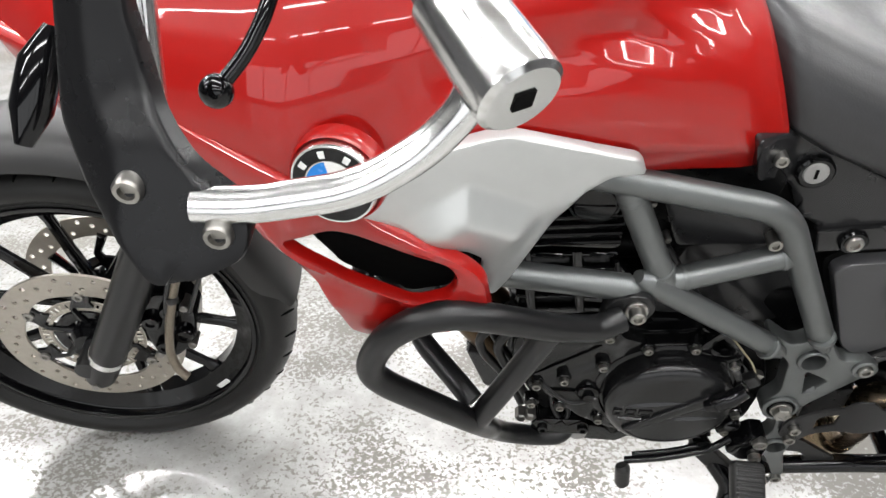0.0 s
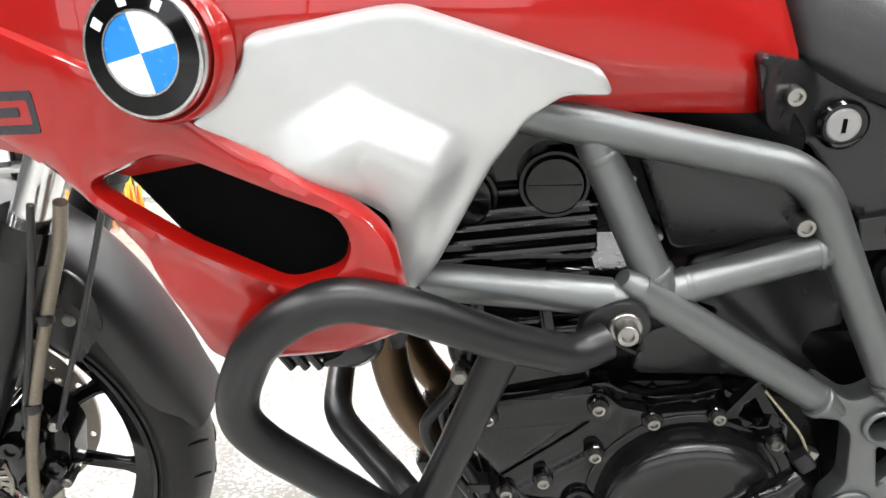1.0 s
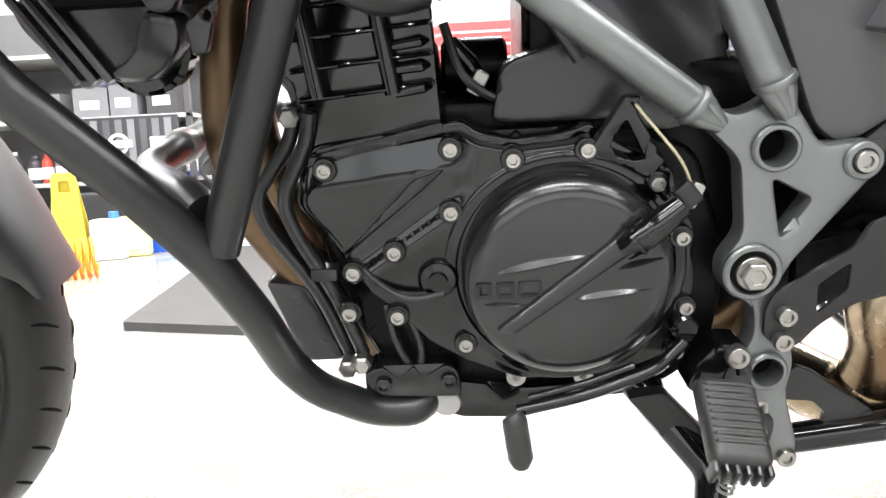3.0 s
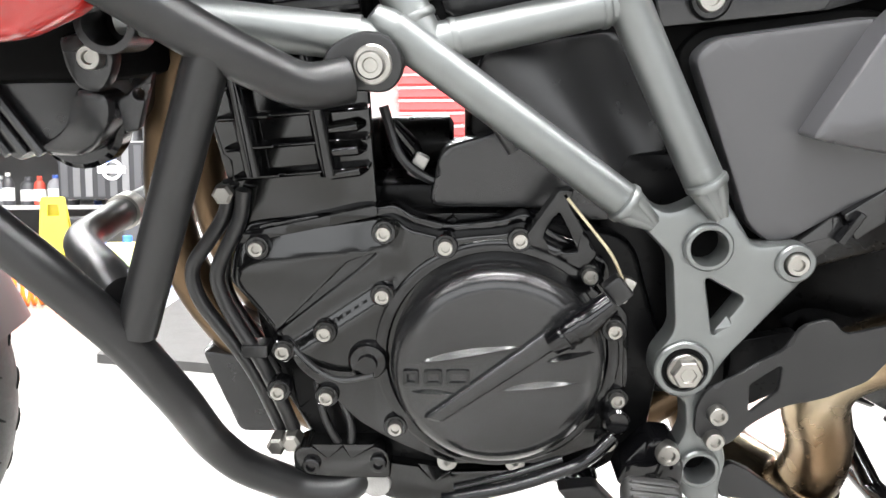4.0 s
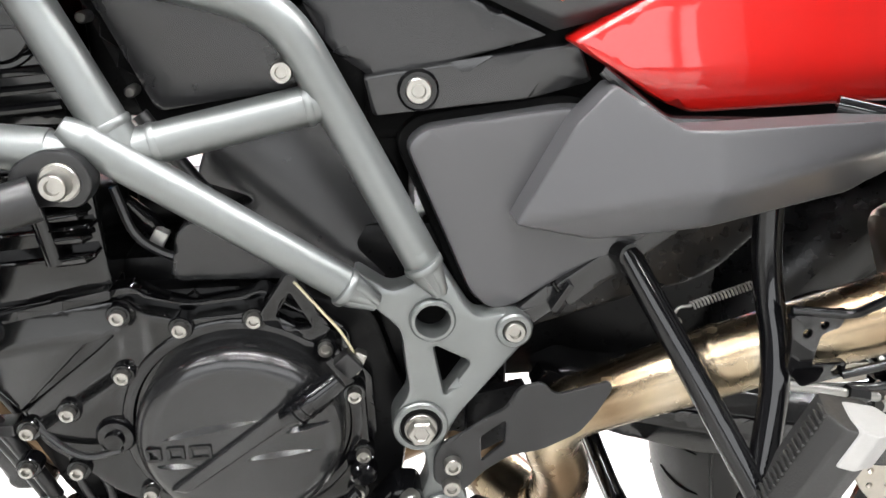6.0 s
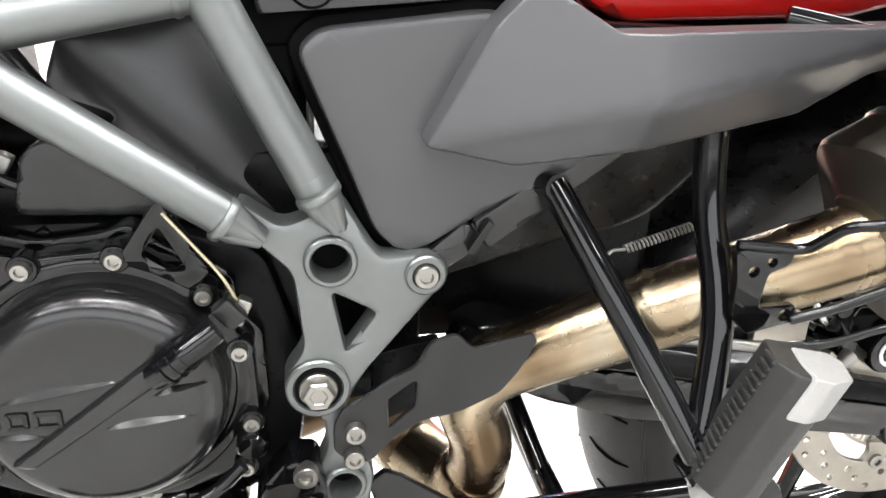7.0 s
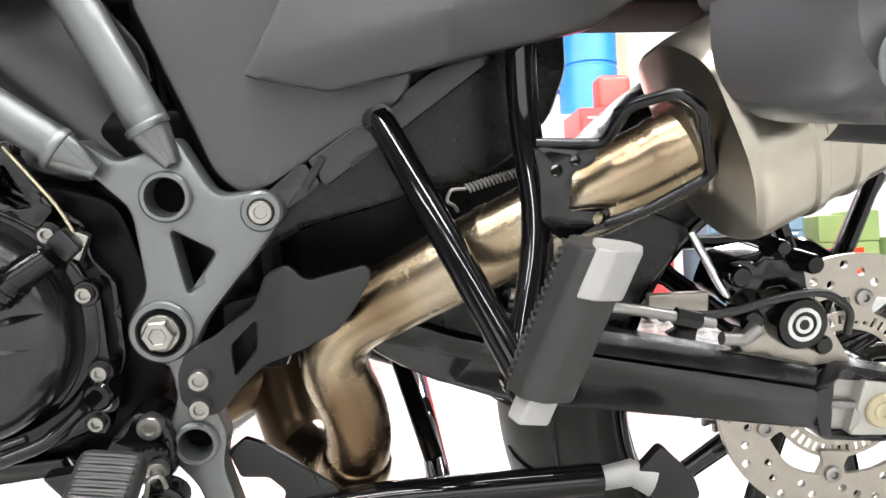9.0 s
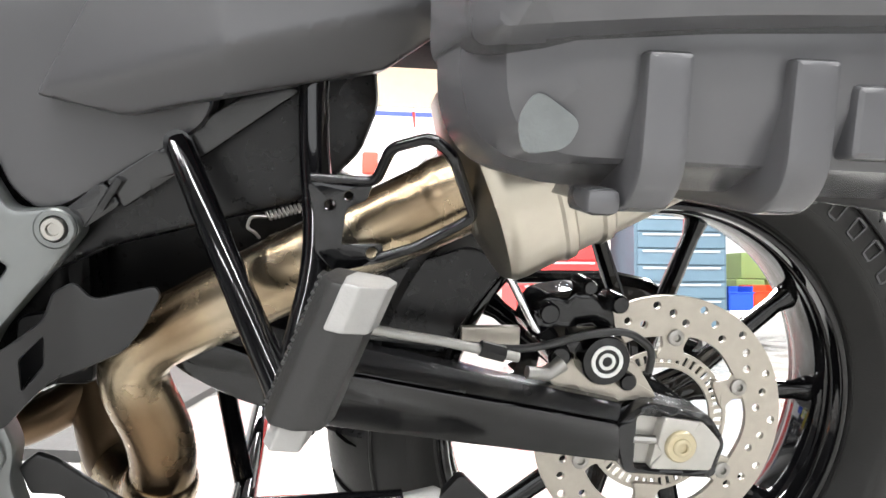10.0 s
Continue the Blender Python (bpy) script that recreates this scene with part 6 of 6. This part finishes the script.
def shelf(label, m, w=1.9, d=0.5, levels=(0.12, 0.50, 0.95, 1.40), h=1.8, color=(0.05, 0.05, 0.055)):
    t = thing("shelf", label, "shelf", m)
    for x in (0, w):
        for y in (0, d):
            part("upright", box(x - 0.02, x + 0.02, y - 0.02, y + 0.02, 0, h, 0.003), paint(color), t)
    for z in levels:
        part("board", box(-0.02, w + 0.02, -0.02, d + 0.02, z - 0.03, z, 0.003), paint((0.35, 0.35, 0.34)), t)
    part("back_panel", box(-0.02, w + 0.02, d + 0.022, d + 0.032, 0.05, h, 0.0), paint((0.12, 0.12, 0.12)), t)
    return t


SH = pose(-3.75, 5.60, 0)
shelf("dark steel shelf full of bottles and cans", SH, 2.0)
rng = random.Random(4)
COLORS = [((0.45, 0.06, 0.04), "red"), ((0.55, 0.42, 0.06), "yellow"), ((0.05, 0.10, 0.35), "blue"), ((0.55, 0.55, 0.53), "white"), ((0.22, 0.22, 0.24), "grey"), ((0.02, 0.02, 0.02), "black"), ((0.05, 0.05, 0.055), "black"), ((0.12, 0.12, 0.13), "grey")]
for z in (0.12, 0.50):
    x = -3.70
    while x < -1.80:
        c, word = rng.choice(COLORS)
        cap, cw = rng.choice(COLORS)
        h, r = rng.uniform(0.18, 0.30), rng.uniform(0.035, 0.060)
        bottle(c, cap, h, r, word + " plastic bottle with a pale label on the shelf", pose(x, 5.68 + rng.uniform(0, 0.2), z))
        x += r * 2 + rng.uniform(0.02, 0.06)
x = -3.62
while x < -1.95:
    w, h, g = rng.uniform(0.14, 0.26), rng.uniform(0.16, 0.34), rng.choice((0.05, 0.10, 0.16, 0.24))
    carton = thing("carton", "dull grey parts carton standing on the shelf", "carton", pose(x + w / 2, 5.82, 0.95, 0, 0, rng.uniform(-6, 6)), "cartons on the shelf")
    part("body", box(-w / 2, w / 2, -0.12, 0.12, 0, h, 0.004), paint((g, g, g * 1.05), 0.7), carton)
    part("flap", box(-w / 2 + 0.004, w / 2 - 0.004, -0.118, 0.0, h + 0.001, h + 0.004), paint((g * 1.2, g * 1.2, g * 1.2), 0.7), carton)
    part("sticker", box(-w * 0.3, w * 0.25, -0.1225, -0.121, h * 0.3, h * 0.6), paint((0.6, 0.6, 0.58), 0.6), carton, "pale sticker")
    x += w + rng.uniform(0.02, 0.08)


def crate(name, color, w, d, h, label, m, category="bin"):
    """An open plastic bin with a lip."""
    t = thing(name, label, category, m)
    part("base", box(-w / 2, w / 2, -d / 2, d / 2, 0, 0.008), paint(color), t)
    for x in (-1, 1):
        part("side", box(x * w / 2 - 0.004, x * w / 2 + 0.004, -d / 2, d / 2, 0.008, h, 0.002), paint(color), t)
    for y in (-1, 1):
        part("side", box(-w / 2 + 0.005, w / 2 - 0.005, y * d / 2 - 0.004, y * d / 2 + 0.004, 0.008, h * (0.75 if y < 0 else 1.0), 0.002), paint(color), t)
    part("lip", box(-w / 2 - 0.012, w / 2 + 0.012, -d / 2 - 0.012, -d / 2 + 0.006, h * 0.70, h * 0.76, 0.003), paint(color), t)
    return t


crate("storage_bin", (0.02, 0.11, 0.60), 0.36, 0.26, 0.19, "blue plastic storage bin standing on the floor", pose(-1.82, 5.38, 0))
simple("toolbox", box(-0.30, 0.22, -0.2, 0.2, 0, 0.42, 0.02), paint((0.03, 0.03, 0.032)), "black plastic toolbox standing on the floor", "toolbox", pose(-2.25, 5.40, 0))


def floor_sign(m):
    t = thing("floor_sign", "yellow folding warning sign standing on the floor", "sign", m)
    part("panel", sheet(round_poly([(-0.11, 0), (0.11, 0), (0.07, 0.56), (-0.07, 0.56)], 0.02), flat(0), 0.012, [round_poly([(-0.035, 0.44), (0.035, 0.44), (0.03, 0.51), (-0.03, 0.51)], 0.01)], 0.08, 0.003), paint((0.50, 0.41, 0.04)), t)
    part("leg", sheet(round_poly([(-0.10, 0), (0.10, 0), (0.07, 0.52), (-0.07, 0.52)], 0.02), lambda x, z: 0.20 - 0.35 * z, 0.01, (), 0.08, 0.003), paint((0.50, 0.41, 0.04)), t)
    return t


floor_sign(pose(-2.28, 4.80, 0, 0, 0, 10))


def jerry(m, color, label):
    t = thing("canister", label, "canister", m, "canisters by the shelf")
    part("body", box(-0.10, 0.10, -0.07, 0.07, 0, 0.26, 0.02), paint(color), t)
    part("cap", lathe([(0.03, 0.26), (0.03, 0.30), (0.025, 0.305)], (0.04, 0, 0), "z", 14), paint((0.04, 0.15, 0.6)), t)
    part("label", box(-0.08, 0.08, -0.0725, -0.069, 0.05, 0.18), paint((0.45, 0.65, 0.30)), t)
    return t


jerry(pose(-2.10, 4.95, 0, 0, 0, 8), (0.78, 0.78, 0.74), "white plastic canister with a green label")
jerry(pose(-2.42, 5.05, 0, 0, 0, -6), (0.75, 0.75, 0.70), "white plastic canister with a green label")
jerry(pose(-2.00, 5.10, 0.0, 0, 0, 15), (0.80, 0.70, 0.25), "yellow plastic canister with a green label")


def air_hose(m):
    pts = []
    for k in range(260):
        a = k / 260 * 2 * math.pi * 20
        pts.append((k / 260 * 0.7 - 0.35, math.cos(a) * 0.10, 0.105 + math.sin(a) * 0.10))
    t = simple("air_hose", tube(pts, 0.009, 7), paint((0.85, 0.18, 0.01)), "orange coiled air hose lying on the floor", "hose", m)
    return t


air_hose(pose(-2.10, 3.98, 0, 0, 0, 25))


def backpack(m):
    t = thing("backpack", "black backpack lying on the mat", "backpack", m)
    part("bag", box(-0.2, 0.2, -0.12, 0.12, 0, 0.34, 0.09, seg=4), paint((0.02, 0.02, 0.022), 0.7), t)
    part("pocket", box(-0.14, 0.14, -0.17, -0.10, 0.02, 0.2, 0.04, seg=3), paint((0.02, 0.02, 0.022), 0.7), t)
    part("strap", tube(bend([(-0.16, -0.10, 0.05), (-0.28, -0.14, 0.18), (-0.14, -0.08, 0.33)], 0.08), 0.012, 8), paint((0.02, 0.02, 0.022), 0.7), t)
    return t


simple("low_bench", box(-1.0, 0.45, -0.2, 0.25, 0, 0.36, 0.01), paint((0.80, 0.80, 0.79)), "low white bench in front of the wall", "bench", pose(-1.05, 5.75, 0))
backpack(pose(-1.45, 5.72, 0.36, 0, 0, 10))


def display_panel(m):
    t = thing("display_panel", "dark display panel with white marks on the shelf", "panel", m)
    part("board", box(-0.42, 0.40, 0, 0.02, 0.02, 0.42, 0.003), paint((0.03, 0.03, 0.033)), t)
    for k in range(9):
        part("strip", box(-0.40 + k * 0.088, -0.35 + k * 0.088, -0.004, -0.001, 0.04, 0.40), paint((0.07 + 0.05 * (k % 3), 0.07 + 0.05 * (k % 3), 0.075 + 0.05 * (k % 3))), t)
    part("mark", lathe([(0.075, 0), (0.075, -0.012), (0.055, -0.012), (0.055, 0)], (-0.03, 0, 0.23), "y", 28, closed=True), paint((0.8, 0.8, 0.8)), t, "white ring mark")
    part("mark", box(-0.13, 0.07, -0.016, -0.0125, 0.205, 0.255), paint((0.8, 0.8, 0.8)), t, "white bar in place of lettering")
    part("mark", box(0.20, 0.36, -0.016, -0.005, 0.20, 0.27), paint((0.8, 0.8, 0.8)), t, "white bar in place of lettering")
    return t


display_panel(pose(-2.22, 5.555, 0.52))


def post(m, color, label):
    t = thing("lift_post", label, "lift post", m)
    part("column", box(-0.035, 0.035, -0.05, 0.05, 0, 2.3, 0.006), paint(color), t)
    part("foot", box(-0.12, 0.12, -0.14, 0.14, 0, 0.02, 0.004), paint(color), t)
    return t


post(pose(-2.02, 6.35, 0), (0.03, 0.10, 0.45), "blue steel lift post standing by the wall")
post(pose(-1.86, 6.35, 0), (0.03, 0.10, 0.45), "blue steel lift post standing by the wall")


def cabinet(m, color, label, w=0.72, h=1.05, rows=7):
    t = thing("tool_cabinet", label, "cabinet", m)
    part("carcass", box(0, w, 0, 0.45, 0.12, h, 0.008), paint(color), t)
    for k in range(rows):
        z0 = 0.15 + (h - 0.2) * k / rows
        d = part("drawer", box(0.025, w - 0.025, -0.014, 0.0, z0, z0 + (h - 0.2) / rows - 0.012, 0.003), paint((color[0] * 1.25, color[1] * 1.25, color[2] * 1.25)), t)
        part("handle", box(0.06, w - 0.06, -0.024, -0.014, z0 + (h - 0.2) / rows - 0.035, z0 + (h - 0.2) / rows - 0.020, 0.003), paint((0.45, 0.46, 0.47)), d)
    for x in (0.08, w - 0.08):
        for y in (0.06, 0.39):
            part("castor", lathe([(0.05, -0.015), (0.055, -0.008), (0.055, 0.008), (0.05, 0.015)], (x, y, 0.055), "y", 16), paint((0.03, 0.03, 0.03)), t)
    return t


cabinet(pose(2.92, 5.35, 0), (0.09, 0.14, 0.18), "blue-grey metal tool cabinet with seven drawers")
cabinet(pose(-0.62, 5.80, 0), (0.55, 0.03, 0.03), "red metal tool cabinet with many shallow drawers", 1.25, 1.5, 14)
cabinet(pose(2.12, 5.62, 0), (0.50, 0.03, 0.03), "red metal tool cabinet with drawers", 0.66, 1.60, 8)


def bench(m):
    t = thing("workbench", "steel workbench with stacked boxes beside the wall", "workbench", m)
    part("top", box(0, 1.8, 0, 0.6, 0.25, 0.30, 0.005), paint((0.55, 0.52, 0.48)), t)
    for x in (0.04, 1.76):
        for y in (0.04, 0.56):
            part("leg", box(x - 0.025, x + 0.025, y - 0.025, y + 0.025, 0, 0.25, 0.003), paint((0.25, 0.25, 0.26)), t)
    return t


bench(pose(3.66, 5.35, 0))
crate("storage_bin", (0.75, 0.06, 0.02), 0.23, 0.2, 0.19, "red plastic storage bin on the workbench", pose(4.00, 5.50, 0.30))
crate("storage_bin", (0.02, 0.08, 0.55), 0.19, 0.2, 0.18, "blue plastic storage bin on the workbench", pose(3.78, 5.50, 0.30))
for x, z, s in ((4.02, 0.30, 0.25), (4.30, 0.30, 0.25), (4.05, 0.5375, 0.22), (4.31, 0.5375, 0.25), (4.62, 0.30, 0.28)):
    simple("ammo_box", box(-s / 2, s / 2, -0.12, 0.12, 0, s * 0.95, 0.015), paint((0.20, 0.27, 0.10)), "olive green plastic case stacked on the bench", "case", pose(x, 5.78, z), "green cases")


def pegboard(m):
    t = thing("pegboard", "white pegboard with tools hanging from hooks", "pegboard", m)
    part("board", box(0, 2.6, 0, 0.02, 0.0, 1.5, 0.003), paint((0.80, 0.80, 0.79)), t)
    part("trim", box(0, 2.6, -0.006, -0.001, 0.76, 0.80), paint((0.04, 0.08, 0.55)), t, "blue trim strip")
    part("end_strip", box(1.40, 1.45, -0.012, -0.007, 0.20, 1.10), paint((0.60, 0.04, 0.03)), t, "red upright strip")
    part("tool", box(0.66, 0.80, -0.06, -0.01, 0.22, 0.42, 0.02), paint((0.65, 0.06, 0.03)), t, "red hanging tool")
    part("upper_board", box(0.02, 2.58, -0.012, -0.007, 0.84, 1.30), paint((0.55, 0.40, 0.28)), t, "tan board above the strip")
    r = random.Random(2)
    for k in range(16):
        x, z = 0.15 + (k % 8) * 0.31 + r.uniform(-0.05, 0.05), 0.25 + (k // 8) * 0.6 + r.uniform(-0.05, 0.05)
        part("hook", tube([(x, 0.0, z), (x, -0.05, z), (x, -0.06, z + 0.02)], 0.004, 6), paint((0.3, 0.3, 0.3)), t)
        if k % 2:
            part("tool", tube([(x, -0.03, z - 0.02), (x + 0.01, -0.03, z - 0.16)], [0.014, 0.006], 8), paint(r.choice([(0.6, 0.05, 0.03), (0.2, 0.2, 0.2), (0.05, 0.1, 0.5)])), t)
    return t


pegboard(pose(0.4, 6.95, 1.25))
simple("drum", lathe([(0.24, 0), (0.25, 0.01), (0.25, 0.40), (0.235, 0.41), (0.235, 0.43), (0.25, 0.44), (0.25, 0.80), (0.24, 0.81)], (0, 0, 0), "z", 28), paint((0.02, 0.20, 0.60)), "blue plastic drum standing on the cabinet", "drum", pose(2.50, 6.6, 1.72))
simple("steel_cupboard", box(-0.45, 0.45, -0.22, 0.25, 0, 1.72, 0.01), paint((0.62, 0.62, 0.61)), "pale grey steel cupboard by the wall", "cupboard", pose(2.42, 6.65, 0))
simple("red_cloth_bag", box(-0.13, 0.13, -0.1, 0.1, 0, 0.28, 0.05, seg=3), paint((0.70, 0.04, 0.03)), "red cloth bag on the red cabinet", "bag", pose(2.45, 5.85, 1.60))
